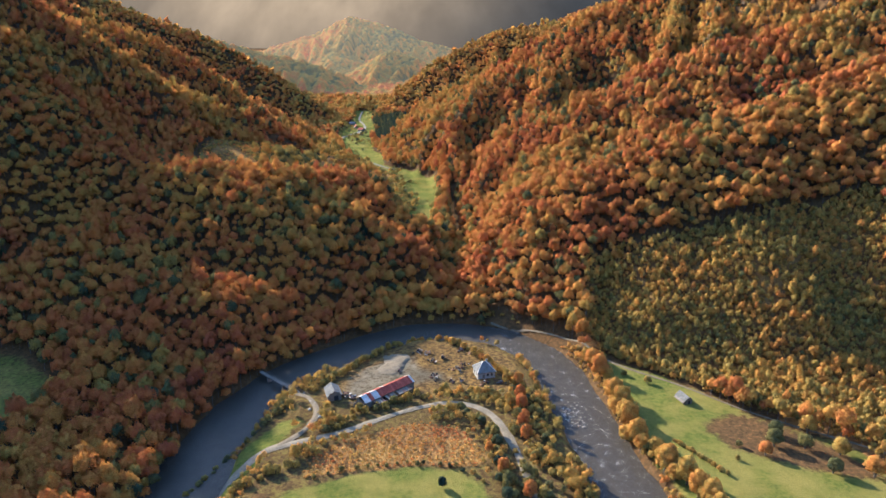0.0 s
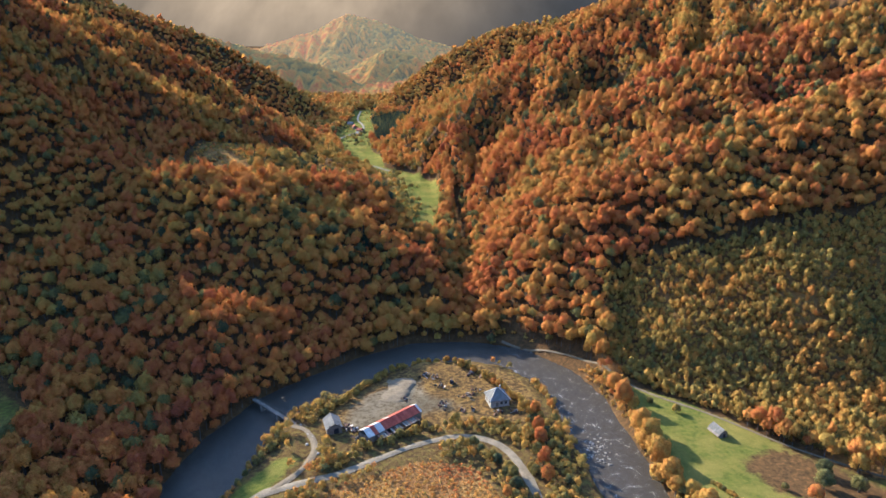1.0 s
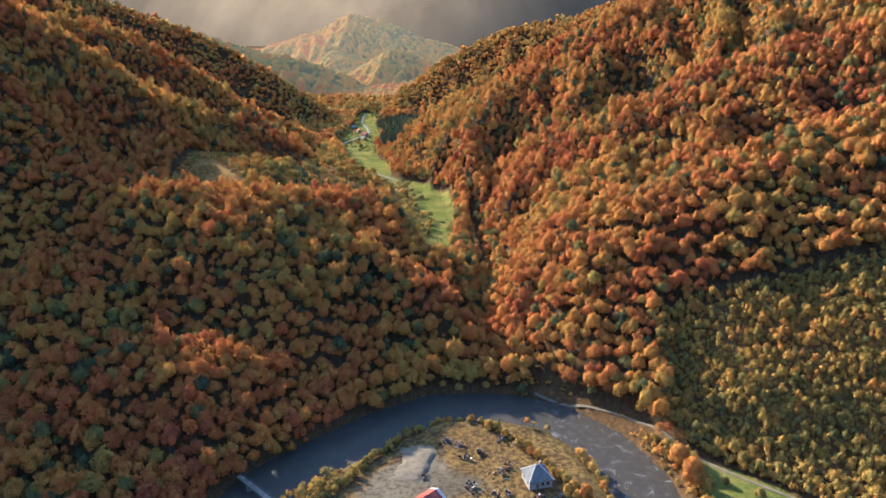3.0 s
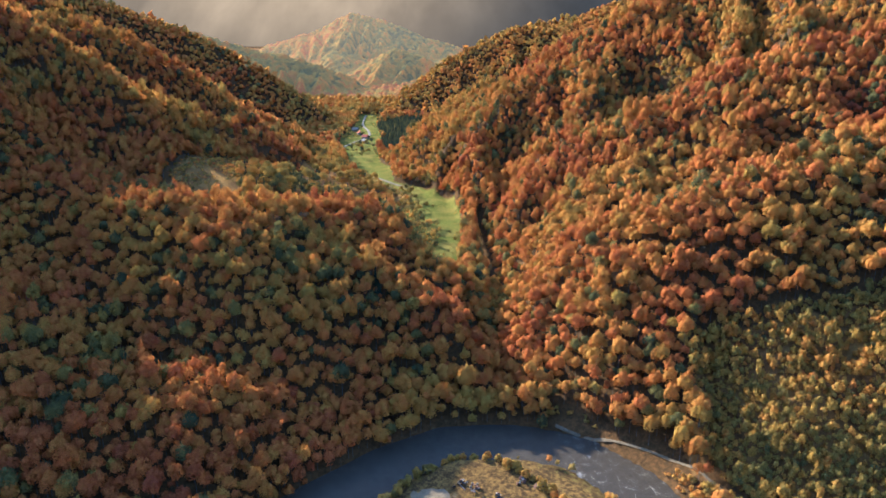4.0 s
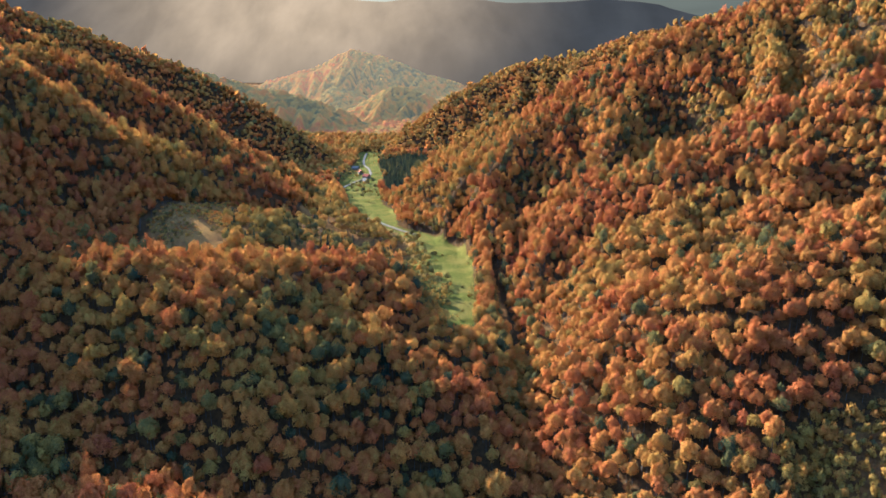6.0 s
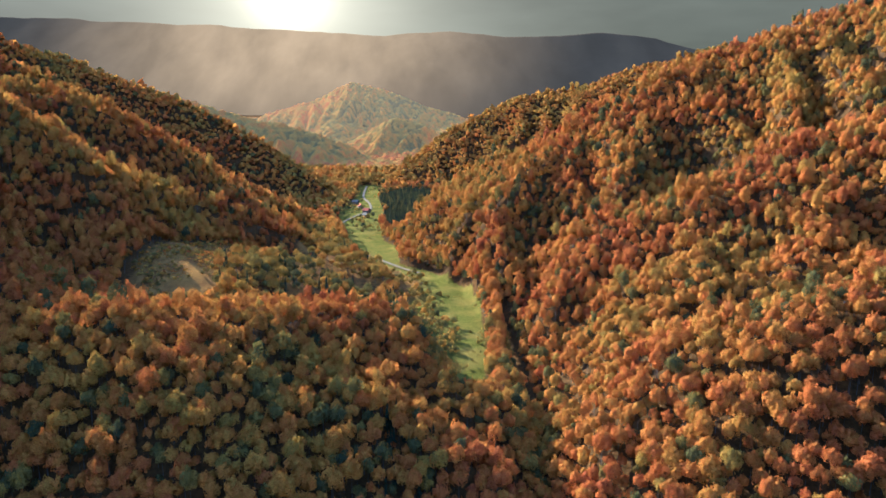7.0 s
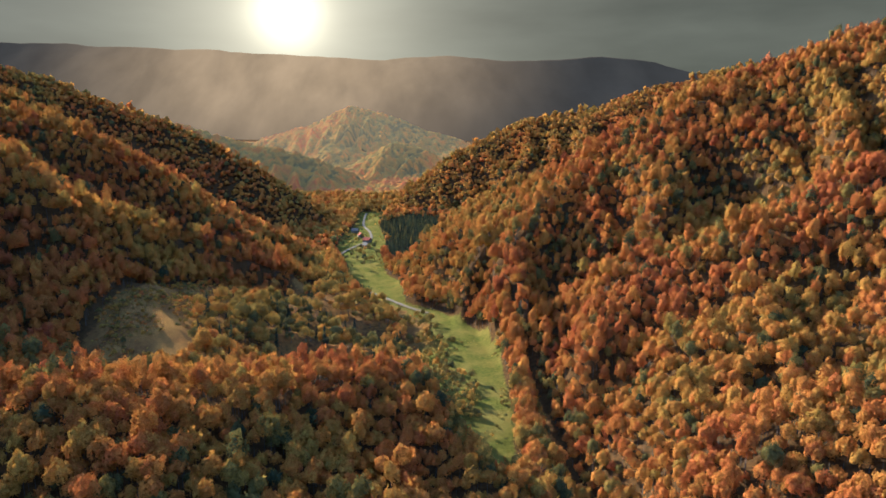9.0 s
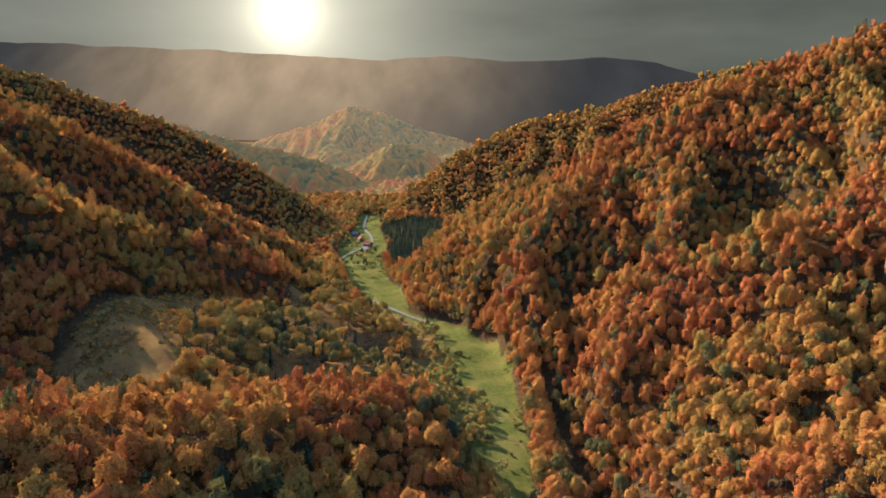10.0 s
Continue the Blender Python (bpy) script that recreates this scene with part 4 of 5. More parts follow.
# dry tufts and low shrubs on the open bench
x, y = spots(-152 * K, -90 * K, 345 * K, 592 * K, 1.9)
keep = inside(x, y, BENCH) & (lattice_noise(x, y, 13, 34) + rs.normal(0, 0.4, len(x)) > -0.15)
x, y = x[keep], y[keep]
wood("bench_tufts", "dry ochre tufts and low shrubs on the open bench", SHRUB, x, y, 0.75 * np.clip(rs.normal(0.95, 0.6, len(x)), 0.4, 2.8), rs.uniform(0.45, 1.0, len(x)), np.clip(rs.normal(0.45, 0.11, len(x)), 0.2, 0.8), 0.25)

# grass tufts and small bushes in the meadow, thicker in drifts
x, y = spots(-122 * K, 0, 345 * K, 930 * K, 2.6)
keep = inside(x, y, MEADOW) & (lattice_noise(x, y, 19, 36) + 0.6 * lattice_noise(x, y, 7, 37) + rs.normal(0, 0.25, len(x)) > 0.55)
keep &= along(x, y, [(a, b, 0) for a, b in VALLEY_LANE])[0] > 3
x, y = x[keep], y[keep]
wood("meadow_tufts", "olive and straw tufts and low bushes drifting over the meadow", SHRUB, x, y, 0.5 * np.clip(rs.lognormal(0, 0.5, len(x)), 0.4, 3.0), rs.uniform(0.5, 1.1, len(x)), np.clip(rs.normal(0.33, 0.08, len(x)), 0.12, 0.6), 0.2)

# hedgerow trees round the village
x, y = spots(-125 * K, -70 * K, 640 * K, 930 * K, 7.0)
keep = inside(x, y, MEADOW) & (lattice_noise(x, y, 22, 38) + rs.normal(0, 0.3, len(x)) > 0.3) & (along(x, y, [(a, b, 0) for a, b in VALLEY_LANE])[0] > 6)
x, y = x[keep], y[keep]
wood("hedgerow_trees", "olive and yellow trees in hedgerows round the village", BEECH_MID, x, y, 2.2 * rs.uniform(0.5, 1.3, len(x)), rs.uniform(0.9, 1.3, len(x)), np.clip(rs.normal(0.32, 0.12, len(x)), 0.08, 0.65))

# loose woods on the flats behind
X, Y = np.meshgrid(np.arange(-420, 420, 10.0), np.arange(-330, 112, 9.0))
x, y = (X + rs.uniform(-2.5, 2.5, X.shape)).ravel(), (Y + rs.uniform(-2.5, 2.5, Y.shape)).ravel()
keep = (np.abs(x) > 125 + 40 * lattice_noise(x, y, 90, 35)) & (along(x, y, RIVER)[0] > 16) & ~open_ground(x, y)
x, y = x[keep], y[keep]
grow("valley_wood", "orange and brown woods on the wide valley floor", BEECH_DIM, x, y, 5.2)
# ---------------------------------------------------------------- helpers for things
def part(name, bm, material, parent, label=""):
    """Links a bmesh as one mesh object under a thing or a part."""
    me = bpy.data.meshes.new(name)
    bm.to_mesh(me)
    bm.free()
    me.materials.append(material)
    ob = new(name, me)
    ob.parent = parent
    return tagged(ob, label)


def thing(name, m, label, category, group=""):
    ob = new(name)
    ob.empty_display_size = 0.5
    ob.matrix_world = m
    return tagged(ob, label, category, group)


def box(size, at=(0, 0, 0), turn=(0, 0, 0), bevel=0.0):
    bm = bmesh.new()
    bmesh.ops.create_cube(bm, size=1.0)
    bmesh.ops.scale(bm, vec=size, verts=bm.verts)
    if bevel:
        bmesh.ops.bevel(bm, geom=bm.edges[:], offset=bevel, segments=1, affect="EDGES")
    bmesh.ops.transform(bm, matrix=pose(*at, *turn), verts=bm.verts)
    return bm


def rod(a, b, r0, r1, sides=6):
    """A tapered round bar from a to b."""
    a, b = Vector(a), Vector(b)
    bm = bmesh.new()
    bmesh.ops.create_cone(bm, cap_ends=True, segments=sides, radius1=r0, radius2=r1, depth=(b - a).length)
    turn = (b - a).to_track_quat("Z", "Y").to_matrix().to_4x4()
    bmesh.ops.transform(bm, matrix=Matrix.Translation((a + b) / 2) @ turn, verts=bm.verts)
    return bm


def join(*parts):
    out = bmesh.new()
    for b in parts:
        me = bpy.data.meshes.new("piece")
        b.to_mesh(me)
        b.free()
        out.from_mesh(me)
        bpy.data.meshes.remove(me)
    return out


def level(x, y):
    return float(land(np.array([x]), np.array([y]))[0])


# ---------------------------------------------------------------- single trees and bushes
def trunk_mesh(seed):
    r = random.Random(seed)
    pieces, p, rad = [], Vector((0, 0, -0.5)), 0.15
    for k in range(4):
        q = p + Vector((r.uniform(-0.06, 0.06), r.uniform(-0.06, 0.06), 0.52))
        pieces.append(rod(p, q, rad, rad * 0.8, 7))
        p, rad = q, rad * 0.8
        if k:
            for _ in range(2):
                a = r.uniform(0, 6.283)
                pieces.append(rod(p, p + Vector((math.cos(a) * 0.6, math.sin(a) * 0.6, r.uniform(0.3, 0.55))), rad * 0.6, 0.015, 5))
    me = bpy.data.meshes.new("trunk")
    bm = join(*pieces)
    bm.to_mesh(me)
    bm.free()
    me.materials.append(BARK)
    return me


def crown_mesh(seed, sprays, conifer=False):
    v, o, f, _ = crown_shape(seed, 22 if sprays > 200 else 12, sprays, conifer, trunk=False)
    me = bpy.data.meshes.new("crown")
    me.from_pydata([tuple(q) for q in v], [], f)
    me.attributes.new("outward", "FLOAT_VECTOR", "POINT").data.foreach_set("vector", o.ravel())
    me.materials.append(LEAF_OWN)
    return me


TRUNKS = [trunk_mesh(k) for k in range(4)]
CROWNS = [crown_mesh(100 + k, 230) for k in range(6)]
BUSHES = [crown_mesh(120 + k, 90) for k in range(6)]
SPRUCES = [crown_mesh(140 + k, 60, True) for k in range(2)]
tr = random.Random(11)


def plant(x, y, size, tone, label, name="autumn_tree", category="tree", group="", tall=1.0):
    """One tree or bush standing at x, y, with a crown of the given radius."""
    bush = name.endswith("bush")
    ob = thing(name, pose(x, y, level(x, y) - (0.45 * size if bush else 0.1), 0, 0, tr.uniform(0, 360)) @ Matrix.Diagonal((size, size, size * tall, 1)), label, category, group)
    stem = new("stem" if bush else "trunk", tr.choice(TRUNKS))
    stem.parent = ob
    leaves = new("foliage" if bush else "crown", tr.choice(BUSHES if bush else SPRUCES if "spruce" in name else CROWNS))
    leaves.parent, leaves.color = ob, (tone, tone, tone, 1)
    return ob


def plant_line(line, gap, width, sizes, tone, spread, label, name, category, group, tall=1.0):
    for (x0, y0), (x1, y1) in zip(line[:-1], line[1:]):
        n = max(1, round(math.hypot(x1 - x0, y1 - y0) / gap))
        for i in range(n):
            t = (i + tr.uniform(0.1, 0.9)) / n
            plant(x0 + t * (x1 - x0) + tr.uniform(-width, width), y0 + t * (y1 - y0) + tr.uniform(-width, width), tr.uniform(*sizes), min(1, max(0, tr.gauss(tone, spread))), label, name, category, group, tall * tr.uniform(0.85, 1.2))


plant_line([(65, 266), (67.5, 256), (68, 246)], 7, 0.8, (3.2, 4.0), 0.64, 0.03, "tall orange riverside tree on the field bank", "autumn_tree", "tree", "trees on the east bank", 1.2)
plant_line([(68, 241), (69, 227), (68, 214), (70, 203), (74.5, 189), (80, 172), (85, 150)], 3.3, 1.4, (2.5, 3.9), 0.52, 0.035, "golden yellow tree lining the river bank", "autumn_tree", "tree", "trees on the east bank", 1.1)
plant_line([(82, 202), (88, 192), (93.5, 181)], 1.5, 0.3, (0.75, 1.05), 0.44, 0.03, "low brownish hedge bush dividing the field", "hedge_bush", "bush", "field hedge")
plant_line([(-18, 290), (-10, 294), (0, 290), (12, 280), (22, 264), (29, 250), (33, 240)], 2.6, 1.2, (1.2, 2.0), 0.50, 0.05, "golden bush along the river shore", "shore_bush", "bush", "bushes on the shore")
plant_line([(-51, 243), (-42.5, 257), (-35.5, 268), (-27, 279), (-19, 288)], 1.9, 0.8, (1.2, 1.8), 0.38, 0.05, "dull olive bush in a dense shore hedge", "shore_bush", "bush", "bushes on the shore")
plant_line([(-42, 209), (-31, 222), (-18, 230), (-5, 237), (10, 240), (22, 235), (29, 224)], 2.5, 1.8, (1.1, 2.0), 0.41, 0.07, "yellow-green bush beside the gravel road", "road_bush", "bush", "bushes by the road")
plant_line([(-43, 199), (-50, 190), (-60, 180), (-68, 172)], 2.6, 2.6, (1.2, 2.2), 0.48, 0.06, "yellow bush at the end of the bracken field", "road_bush", "bush", "bushes by the road")
plant_line([(-84, 177), (-79, 188), (-73, 204), (-66, 219), (-61, 229)], 2.8, 0.9, (0.9, 1.6), 0.30, 0.05, "grey-green bush on the river strip", "shore_bush", "bush", "bushes on the strip")
plant_line([(7, 222), (13, 215), (17, 206), (20, 197), (20, 184), (22, 168)], 2.4, 2.2, (1.3, 2.3), 0.28, 0.10, "dark green tree inside the road bend", "young_tree", "tree", "trees in the road bend")
plant_line([(-44, 180), (-30, 185), (-10, 189), (6, 186), (14, 178)], 3.4, 0.9, (0.6, 1.1), 0.30, 0.06, "low dark bush edging the green field", "hedge_bush", "bush", "field hedge")
for x, y, s, t in ((31.5, 244, 2.2, 0.62), (31, 232, 2.3, 0.70), (30.5, 224, 2.5, 0.72), (30, 212, 2.4, 0.70), (26, 228, 1.9, 0.50), (26.5, 246, 1.8, 0.50), (30, 203, 2.3, 0.66), (19.8, 183, 2.1, 0.66), (16, 195, 1.6, 0.62), (27, 170, 2.4, 0.66)):
    plant(x, y, s, t, "orange tree between the road and the river", "autumn_tree", "tree", "trees by the river road", 1.35)
for k in range(62):
    x, y = tr.uniform(25, 42), tr.uniform(160, 246)
    x = min(x, 26 + (250 - y) * 0.06 + tr.uniform(4, 13))
    plant(x, y, tr.uniform(1.1, 2.1), min(0.55, max(0.15, tr.gauss(0.33, 0.08))), "grey-olive bush in the riverside thicket", "thicket_bush", "bush", "riverside thicket")
plant(-0.2, 176, 1.5, 0.06, "small dark tree standing alone in the green field", "young_tree", "tree", tall=1.2)
plant(110.5, 192.5, 2.4, 0.66, "round orange tree alone at the field's edge", "autumn_tree", "tree")
for x, y, s, t in ((104, 198, 1.2, 0.3), (116, 198, 3.0, 0.26), (120, 205, 2.6, 0.24), (126, 196, 2.6, 0.30), (132, 206, 3.2, 0.50), (136, 192, 3.0, 0.46), (128, 182, 2.6, 0.25), (140, 180, 3.4, 0.60), (72, 258, 1.5, 0.33), (78, 252, 1.3, 0.35), (86, 245, 1.7, 0.40), (100, 190, 0.9, 0.35)):
    plant(x, y, s, t, "green and yellow tree at the foot of the slope", "autumn_tree", "tree", "trees by the east field")
plant_line([(-3, 600), (1, 580), (2, 550), (1, 512), (-1, 480), (-4, 442), (-6, 425)], 5.0, 1.6, (3.4, 5.2), 0.64, 0.06, "orange tree in the row along the meadow", "autumn_tree", "tree", "trees along the meadow", 1.2)
for x, y, s in ((-9.5, 502, 1.3), (-13, 519, 0.9), (-30, 590, 1.8), (-32, 592, 1.2), (-14, 480, 0.8), (-34, 566, 1.5), (-43, 603, 1.7), (-45, 600, 1.4), (-40, 620, 1.6), (-66, 660, 1.6), (-112, 860, 2.2), (-118, 880, 2.4), (-108, 840, 2.0), (-120, 905, 2.0)):
    plant(x, y, s, tr.uniform(0.24, 0.45), "small bush standing in the valley meadow", "meadow_bush", "bush", "meadow bushes")
plant(-186, 458, 4.4, 0.40, "big round yellow tree on the bench", "autumn_tree", "tree", "trees on the bench")
plant(-172, 451, 3.6, 0.22, "broad green tree on the bench", "autumn_tree", "tree", "trees on the bench")
plant(-178, 449, 2.2, 0.74, "small russet tree on the bench", "autumn_tree", "tree", "trees on the bench")
for k in range(22):
    plant(tr.uniform(-48, -32), tr.uniform(350, 385), tr.uniform(1.3, 1.9), tr.uniform(0.02, 0.10), "dark green spruce among the beeches", "spruce_tree", "tree", "spruces in the hollow", 1.5)

# ---------------------------------------------------------------- buildings
def gable(width, length, rise, over, thick):
    """Both slopes of a gable roof along y as two boards, standing on z 0."""
    run = width / 2 + over
    slope = math.atan2(rise, width / 2)
    reach = run / math.cos(slope)
    out = []
    for s in (-1, 1):
        out.append(box((reach, length + 2 * over, thick), (s * run / 2, 0, rise - (run / 2) * math.tan(slope)), (0, math.degrees(slope) * s, 0)))
    return out


def walls(width, length, height, thick=0.25):
    return [box((width, thick, height), (0, s * (length - thick) / 2, height / 2)) for s in (-1, 1)] + [box((thick, length - 2 * thick, height), (s * (width - thick) / 2, 0, height / 2)) for s in (-1, 1)]


def window(parent, at, turn, w=0.9, h=1.1):
    fr = part("window", join(box((w + 0.16, 0.10, 0.08), (0, 0, h / 2)), box((w + 0.16, 0.10, 0.08), (0, 0, -h / 2)), box((0.08, 0.10, h), (-w / 2, 0, 0)), box((0.08, 0.10, h), (w / 2, 0, 0)), box((0.05, 0.08, h), (0, 0, 0))), OLD_WOOD, parent)
    fr.matrix_local = pose(*at, 0, 0, turn)
    part("pane", box((w, 0.03, h)), DARK, fr)
    return fr


def seated(name, x, y, turn, label, category, group=""):
    return thing(name, pose(x, y, level(x, y) - 0.05, 0, 0, turn), label, category, group)


# house with a hipped roof
house = seated("farmhouse", 17.8, 254.2, 14, "pale plastered house with a steep grey hipped roof", "house")
part("wall", join(*walls(7.6, 7.0, 3.0)), PLASTER, house)
part("plinth", box((7.9, 7.3, 0.5), (0, 0, 0.1)), STONE, house)
bm = bmesh.new()
e = [bm.verts.new(p) for p in ((-4.3, -4.0, 2.8), (4.3, -4.0, 2.8), (4.3, 4.0, 2.8), (-4.3, 4.0, 2.8))]
f0 = [bm.verts.new(p) for p in ((-4.3, -4.0, 2.95), (4.3, -4.0, 2.95), (4.3, 4.0, 2.95), (-4.3, 4.0, 2.95))]
a, b = bm.verts.new((-0.6, 0, 6.6)), bm.verts.new((0.6, 0, 6.6))
for f in ((f0[0], f0[1], b, a), (f0[2], f0[3], a, b), (f0[1], f0[2], b), (f0[3], f0[0], a), (e[3], e[2], e[1], e[0])):
    bm.faces.new(f)
for i in range(4):
    bm.faces.new((e[i], e[(i + 1) % 4], f0[(i + 1) % 4], f0[i]))
roof = part("roof", bm, GREY_ROOF, house)
for p, q in (((-4.3, -4.0, 2.97), (-0.6, 0, 6.62)), ((4.3, -4.0, 2.97), (0.6, 0, 6.62)), ((4.3, 4.0, 2.97), (0.6, 0, 6.62)), ((-4.3, 4.0, 2.97), (-0.6, 0, 6.62)), ((-0.6, 0, 6.62), (0.6, 0, 6.62))):
    part("hip_cap", rod(p, q, 0.17, 0.17), WHITE_TIN, roof, "pale metal hip cap")
part("door", box((1.0, 0.1, 2.05), (-1.2, -3.53, 1.05)), OLD_WOOD, house)
for x in (0.6, 2.4):
    window(house, (x, -3.52, 1.7), 0)
for y in (-1.6, 1.6):
    window(house, (-3.82, y, 1.7), 90)
part("chimney", box((0.6, 0.6, 1.4), (1.4, 1.2, 6.2)), STONE, house)

# long barn with patched red and pale sheets
turn = math.degrees(math.atan2(14.0, 14.5)) - 90
barn = seated("barn", -23.2, 235.6, turn, "long low barn with a patched red and pale metal roof", "barn")
part("wall", join(*walls(6.0, 25.0, 2.7)), OLD_WOOD, barn)
roof = part("roof", join(*[box((0.12, 25.4, 0.12), (x, 0, z)) for x, z in ((0, 4.55), (-1.6, 3.75), (1.6, 3.75), (-3.1, 2.95), (3.1, 2.95))]), OLD_WOOD, barn)
slope = math.degrees(math.atan2(1.7, 3.2))
for s in (-1, 1):
    for k in range(27):
        y = -12.8 + 0.945 * (k + 0.5)
        pale = (k < 8 and k not in (3, 4)) or k == 26 or (s == -1 and k in (12,))
        bend = random.Random(k * 7 + s).uniform(-0.8, 0.8)
        bm = join(box((3.75, 0.93, 0.04), (s * 1.68, y, 3.78), (0, slope * s + bend, 0)), box((3.75, 0.07, 0.07), (s * 1.68, y - 0.44, 3.82), (0, slope * s + bend, 0)))
        part("roof_sheet", bm, WHITE_TIN if pale else RED_TIN, roof, "bare pale metal sheet" if pale else "rusty red metal sheet")
part("door", box((0.1, 2.6, 2.3), (3.02, -4.0, 1.2)), DARK, barn)
for y in (-8, 1, 5, 8):
    window(barn, (3.0, y, 1.6), 90, 0.8, 0.8)
# open lean-to along the barn
lean = thing("lean_to", barn.matrix_world @ pose(4.6, 0, 0), "open wooden lean-to full of stored timber beside the barn", "shed")
for k in range(8):
    part("post", box((0.14, 0.14, 2.0), (1.2, -9 + 18 * k / 7, 1.0)), OLD_WOOD, lean)
part("rail", box((0.1, 18.2, 0.14), (1.2, 0, 2.05)), OLD_WOOD, lean)
for k in range(16):
    if k not in (4, 9):
        part("board", box((2.7, 0.9, 0.05), (0.0, -8.7 + 1.16 * k, 2.28), (0, 9, random.Random(k).uniform(-3, 3))), OLD_WOOD if k % 3 else RUST, lean)

# grey shed by the bridge lane
shed = seated("shed", -44.6, 234.6, 20, "small grey-roofed wooden shed by the lane", "shed")
part("wall", join(*walls(5.4, 7.4, 2.5)), OLD_WOOD, shed)
roof = part("roof", join(box((0.16, 8.2, 0.12), (0, 0, 4.42)), box((0.12, 8.0, 0.12), (2.6, 0, 2.5)), box((0.12, 8.0, 0.12), (-2.6, 0, 2.5))), OLD_WOOD, shed)
for s in (-1, 1):
    for k in range(8):
        part("roof_sheet", box((3.75, 1.0, 0.05), (s * 1.55, -3.55 + 1.015 * k, 3.42), (0, 34.0 * s, 0)), GREY_ROOF, roof)
part("gable_end", box((4.2, 0.1, 1.2), (0, -3.6, 3.05)), OLD_WOOD, shed)
part("door", box((1.8, 0.1, 2.1), (0.6, -3.72, 1.05)), DARK, shed)

# hay hut on the field
hut = seated("hay_hut", 96.0, 230.0, 18, "small weathered hay hut with a pale grey plank roof", "hut")
part("wall", join(*walls(3.2, 5.6, 1.7)), OLD_WOOD, hut)
roof = part("roof", join(box((0.14, 6.4, 0.1), (0, 0, 3.32))), OLD_WOOD, hut)
for s in (-1, 1):
    for k in range(9):
        part("roof_plank", box((2.75, 0.66, 0.06), (s * 1.08, -2.72 + 0.68 * k, 2.45), (0, 39.0 * s, 0)), GREY_ROOF, roof)
part("gable_end", box((2.2, 0.08, 1.1), (0, -2.74, 2.1)), OLD_WOOD, hut)
part("door", box((0.9, 0.08, 1.5), (0.3, -2.82, 0.8)), DARK, hut)
part("lean_board", box((1.4, 5.6, 0.08), (-2.1, 0, 1.35), (0, -25, 0)), OLD_WOOD, hut)

# farmsteads far up the valley
for x, y, t, red in ((-128, 972, 20, True), (-117, 938, 60, True), (-114, 905, 30, False), (-138, 1002, 75, False)):
    far = seated("farmstead", x, y, t, "small far farmhouse with a %s roof" % ("reddish" if red else "grey"), "house", "valley farmsteads")
    part("wall", join(*walls(6, 8, 3.0)), STONE, far)
    part("roof", join(*gable(6, 8, 2.4, 0.5, 0.15)), RED_TIN if red else GREY_ROOF, far).location.z = 3.0
    part("door", box((1, 0.1, 2.0), (0, -4.03, 1.0)), DARK, far)
    window(far, (1.9, -4.0, 1.6), 0)
    window(far, (-1.9, -4.0, 1.6), 0)

# footbridge
ax, ay, bx, by = -80.0, 257.0, -54.5, 234.5
span_len = math.hypot(bx - ax, by - ay)
bridge = thing("footbridge", pose((ax + bx) / 2, (ay + by) / 2, 2.6, 0, 0, math.degrees(math.atan2(by - ay, bx - ax))), "narrow wooden footbridge over the dark river", "bridge")
for s in (-0.8, 0.8):
    part("beam", box((span_len, 0.22, 0.35), (0, s * 0.8, -0.2)), OLD_WOOD, bridge)
    part("handrail", box((span_len, 0.10, 0.10), (0, s, 1.05)), OLD_WOOD, bridge)
    for k in range(12):
        part("rail_post", box((0.1, 0.1, 1.1), (-span_len / 2 + 0.3 + (span_len - 0.6) * k / 11, s, 0.52)), OLD_WOOD, bridge)
for k in range(46):
    part("plank", box((0.68, 1.7, 0.07), (-span_len / 2 + span_len * (k + 0.5) / 46, 0, 0.03)), OLD_WOOD, bridge)
for k in (-1, 0, 1):
    part("pier", box((0.9, 1.9, 4.2), (k * span_len / 3.2, 0, -2.4)), STONE, bridge)

# ---------------------------------------------------------------- yard clutter
def scrap_heap(x, y, size, seed):
    r = random.Random(seed)
    heap = seated("scrap_heap", x, y, r.uniform(0, 360), "dark heap of scrap timber and rusty metal in the yard", "scrap heap", "scrap heaps")
    for k in range(int(7 + size * 2)):
        at = (r.gauss(0, size * 0.42), r.gauss(0, size * 0.3), r.uniform(0.2, 0.35 + size * 0.3))
        ang = (r.uniform(-35, 35), r.uniform(-35, 35), r.uniform(0, 180))
        kind = r.choice(("beam", "sheet", "drum", "crate", "wheel"))
        if kind == "beam":
            bm = box((r.uniform(1.5, 3.2), 0.2, 0.16), at, ang, 0.02)
        elif kind == "sheet":
            bm = box((r.uniform(0.8, 1.8), r.uniform(0.6, 1.2), 0.05), at, ang)
        elif kind == "drum":
            bm = rod(at, (at[0] + r.uniform(-0.5, 0.5), at[1] + 0.3, at[2] + 0.8), 0.32, 0.32, 10)
        elif kind == "wheel":
            bm = rod(at, (at[0] + 0.2, at[1] + 0.1, at[2] + 0.12), 0.55, 0.55, 12)
        else:
            bm = box((r.uniform(0.6, 1.2), r.uniform(0.6, 1.0), r.uniform(0.5, 0.9)), at, ang, 0.05)
        part(kind, bm, r.choice((RUST, RUST, OLD_WOOD, DARK, SCRAP_GREY)), heap)
    return heap


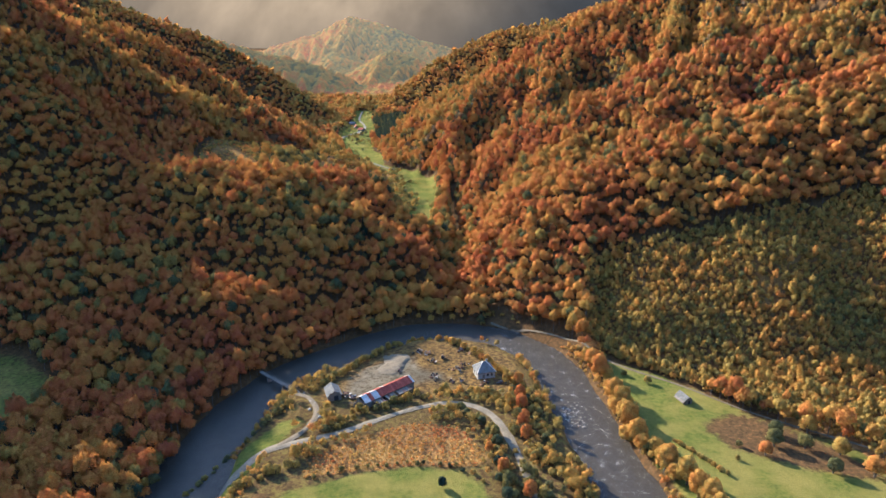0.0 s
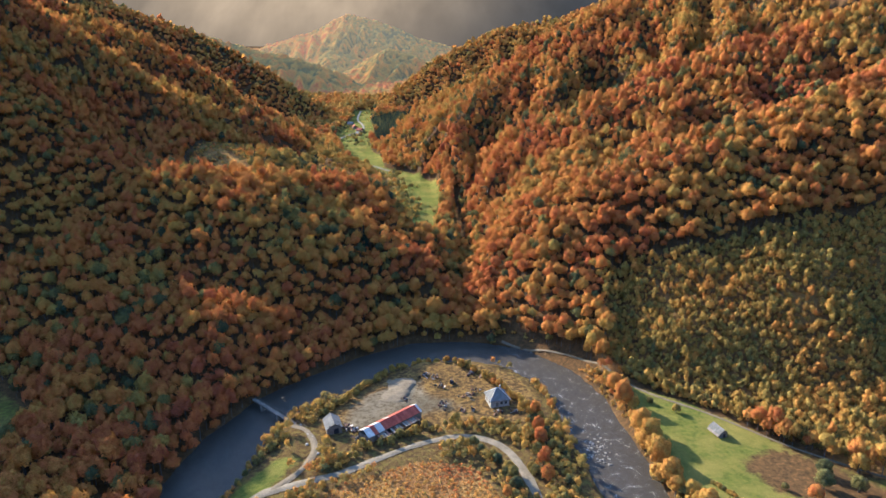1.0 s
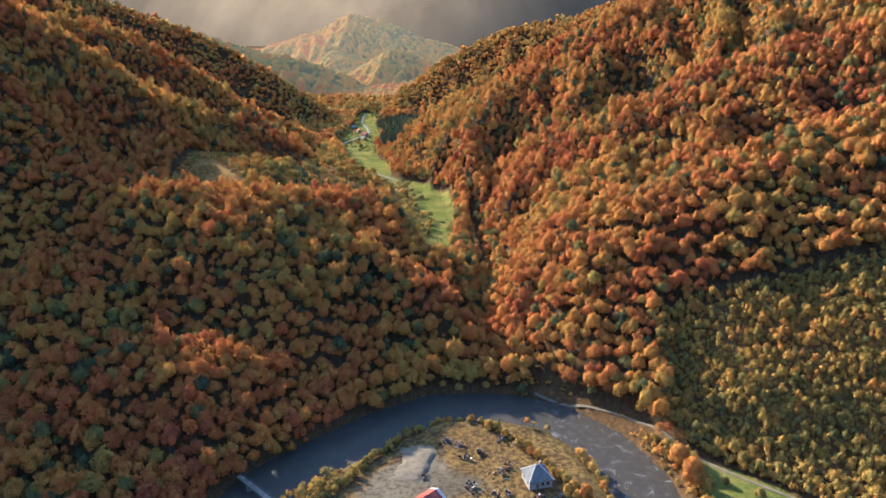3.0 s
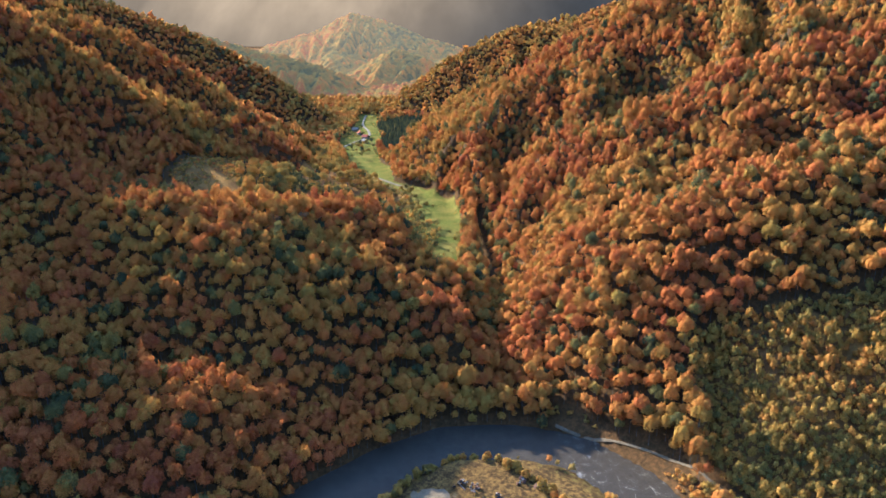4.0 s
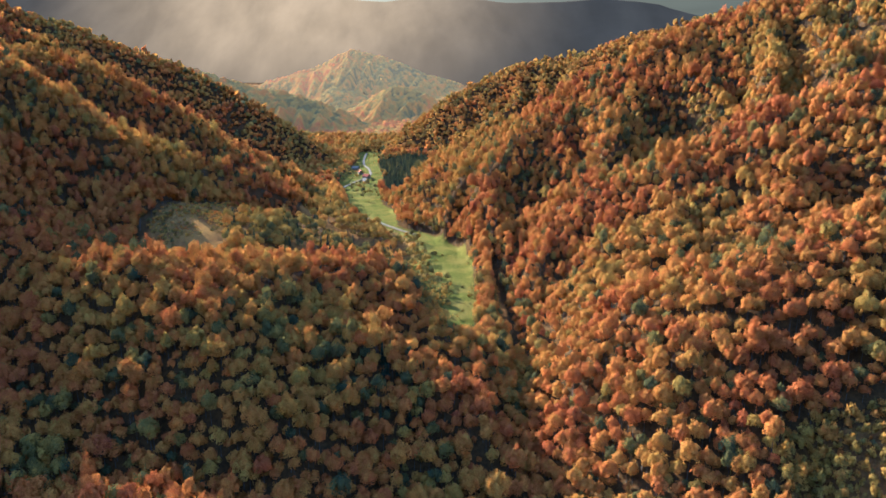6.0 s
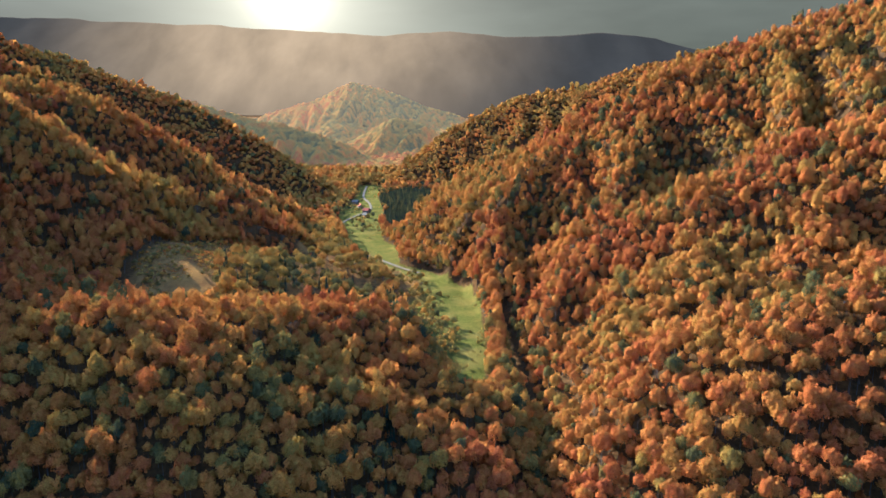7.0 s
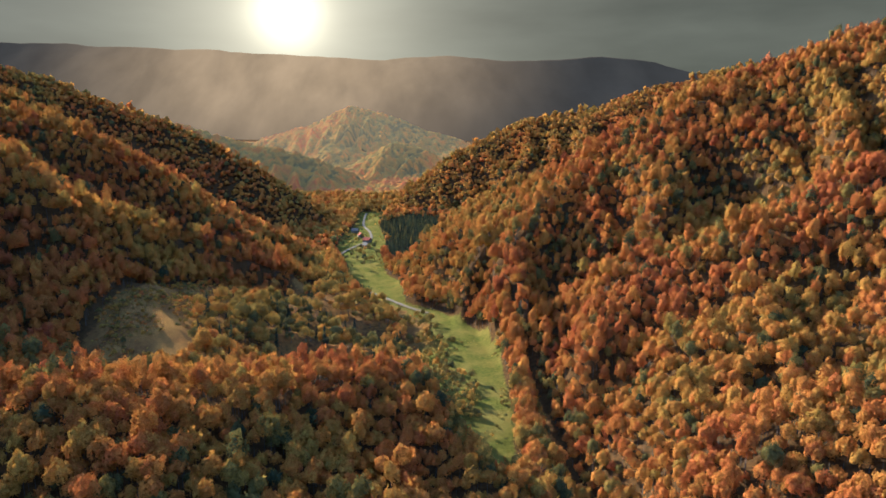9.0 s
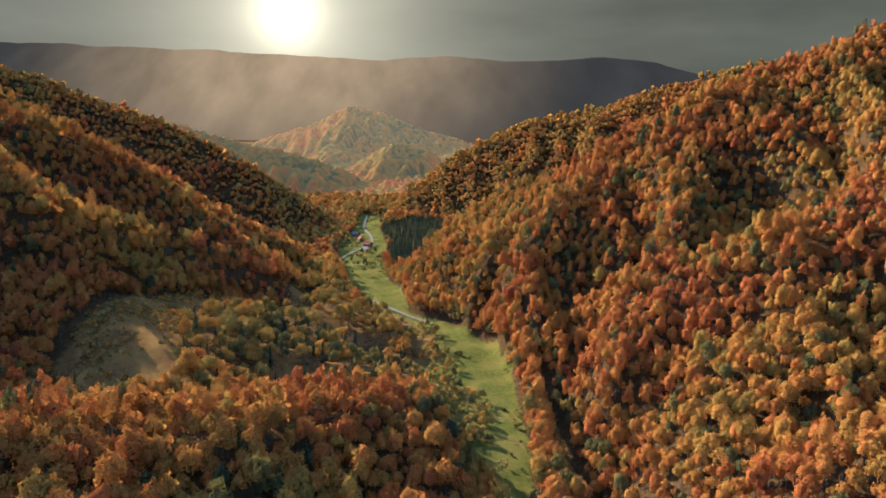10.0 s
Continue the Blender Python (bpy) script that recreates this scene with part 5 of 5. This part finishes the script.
for k, (x, y, s) in enumerate(((-8, 275.2, 2.2), (-12.2, 277, 2.0), (-4.2, 266.6, 2.2), (0, 270.6, 2.2), (6.5, 258.4, 3.0), (9.0, 262, 2.0), (-3.8, 250.6, 2.6), (3.8, 247.5, 1.4), (8.2, 247.8, 1.8), (14, 276, 2.2), (8, 278.5, 2.0), (17, 246.0, 1.8), (24, 246.8, 1.3), (-39.0, 234.0, 2.2), (-36.5, 232.5, 1.8), (-34.5, 226.2, 2.2), (-19.5, 256.5, 1.5))):
    scrap_heap(x, y, s * 1.3, k)
# hoist beside the scrap
hoist = seated("hoist", 8.0, 260.4, 0, "thin upright iron hoist standing over scrap", "hoist")
part("mast", rod((0, 0, 0), (0, 0, 4.6), 0.12, 0.08), RUST, hoist)
part("arm", rod((-0.3, 0, 4.4), (1.8, 0, 4.0), 0.08, 0.05), RUST, hoist)
part("base", box((1.2, 1.2, 0.2), (0, 0, 0.15)), RUST, hoist)

# bank of spoil between the yard's two levels
bm = bmesh.new()
n, m = 30, 10
grid = [[None] * (m + 1) for _ in range(n + 1)]
for i in range(n + 1):
    for j in range(m + 1):
        u, v = i / n, j / m
        x = -26.0 + 4.5 * math.sin(u * 2.2) + (v - 0.5) * 12.0 + 1.6 * noise.noise(Vector((u * 3, v * 2, 5)))
        y = 254 + 21 * u
        h = 1.15 * math.sin(math.pi * u) ** 0.6 * (1 - (1 - v) ** 1.5) * (1 - v ** 8) * 1.3 + 0.35 * noise.noise(Vector((x * 0.5, y * 0.5, 0)))
        grid[i][j] = bm.verts.new((x, y, level(x, y) - 0.15 + max(0, h) * (0 < j < m)))
for i in range(n):
    for j in range(m):
        bm.faces.new((grid[i][j], grid[i + 1][j], grid[i + 1][j + 1], grid[i][j + 1]))
bmesh.ops.recalc_face_normals(bm, faces=bm.faces)
me = bpy.data.meshes.new("spoil_bank")
bm.to_mesh(me)
bm.free()
me.materials.append(TRACK)
me.shade_smooth()
tagged(new("spoil_bank", me), "pale bank of sandy spoil across the yard", "spoil heap")


# ---------------------------------------------------------------- stones in the river
def stone_mesh(seed):
    bm = bmesh.new()
    bmesh.ops.create_icosphere(bm, subdivisions=2, radius=1.0)
    r = random.Random(seed)
    off = Vector((r.uniform(0, 50), 0, 0))
    for v in bm.verts:
        v.co *= 1 + 0.35 * noise.noise(v.co * 1.3 + off)
        v.co.z *= 0.62
    me = bpy.data.meshes.new("boulder")
    bm.to_mesh(me)
    bm.free()
    me.materials.append(STONE)
    return me


STONES = [stone_mesh(k) for k in range(5)]


def boulder(x, y, z, s, label, group):
    ob = new("boulder", tr.choice(STONES))
    ob.matrix_world = pose(x, y, z, 0, 0, tr.uniform(0, 360)) @ Matrix.Diagonal((s, s * tr.uniform(0.7, 1.1), s, 1))
    tagged(ob, label, "boulder", group)


for k in range(60):
    boulder(tr.gauss(51, 2.6), tr.gauss(226, 4.5), 0.05, tr.uniform(0.2, 0.55), "pale boulder heaped on a bar in the river", "boulders on the bar")
for k in range(90):
    t = tr.random()
    x, y = 27 + 23 * t + tr.gauss(0, 2.6), 291 - 50 * t + tr.gauss(0, 3.0)
    boulder(x, y, -0.05, tr.uniform(0.12, 0.36), "wet grey boulder breaking the rapids", "boulders in the rapids")
for k in range(40):
    boulder(50 + tr.gauss(0, 4), tr.uniform(150, 215), -0.08, tr.uniform(0.1, 0.3), "small grey boulder in shallow water", "boulders in the shallows")
for x, y in ((-53, 230.5), (-51, 228.8), (-52, 224), (-47, 218.5), (-57, 237.5)):
    boulder(x, y, level(x, y) + 0.15, tr.uniform(0.5, 0.8), "whitish boulder beside the lane", "boulders by the lane")

# rusty bracken and tufts on the field inside the road bend
bx_, by_ = spots(-52, 22, 176, 222, 1.5)
k = inside(bx_, by_, BRACKEN)
bx_, by_ = bx_[k], by_[k]
wood("bracken", "rusty bracken and golden tufts in the field", BEECH_FAR, bx_, by_, rs.uniform(0.4, 0.9, len(bx_)), rs.uniform(0.4, 0.9, len(bx_)), np.clip(0.60 + 0.13 * lattice_noise(bx_, by_ * 3 + bx_ * 0.8, 14, 41) + rs.normal(0, 0.05, len(bx_)), 0.35, 0.95), 0.35)
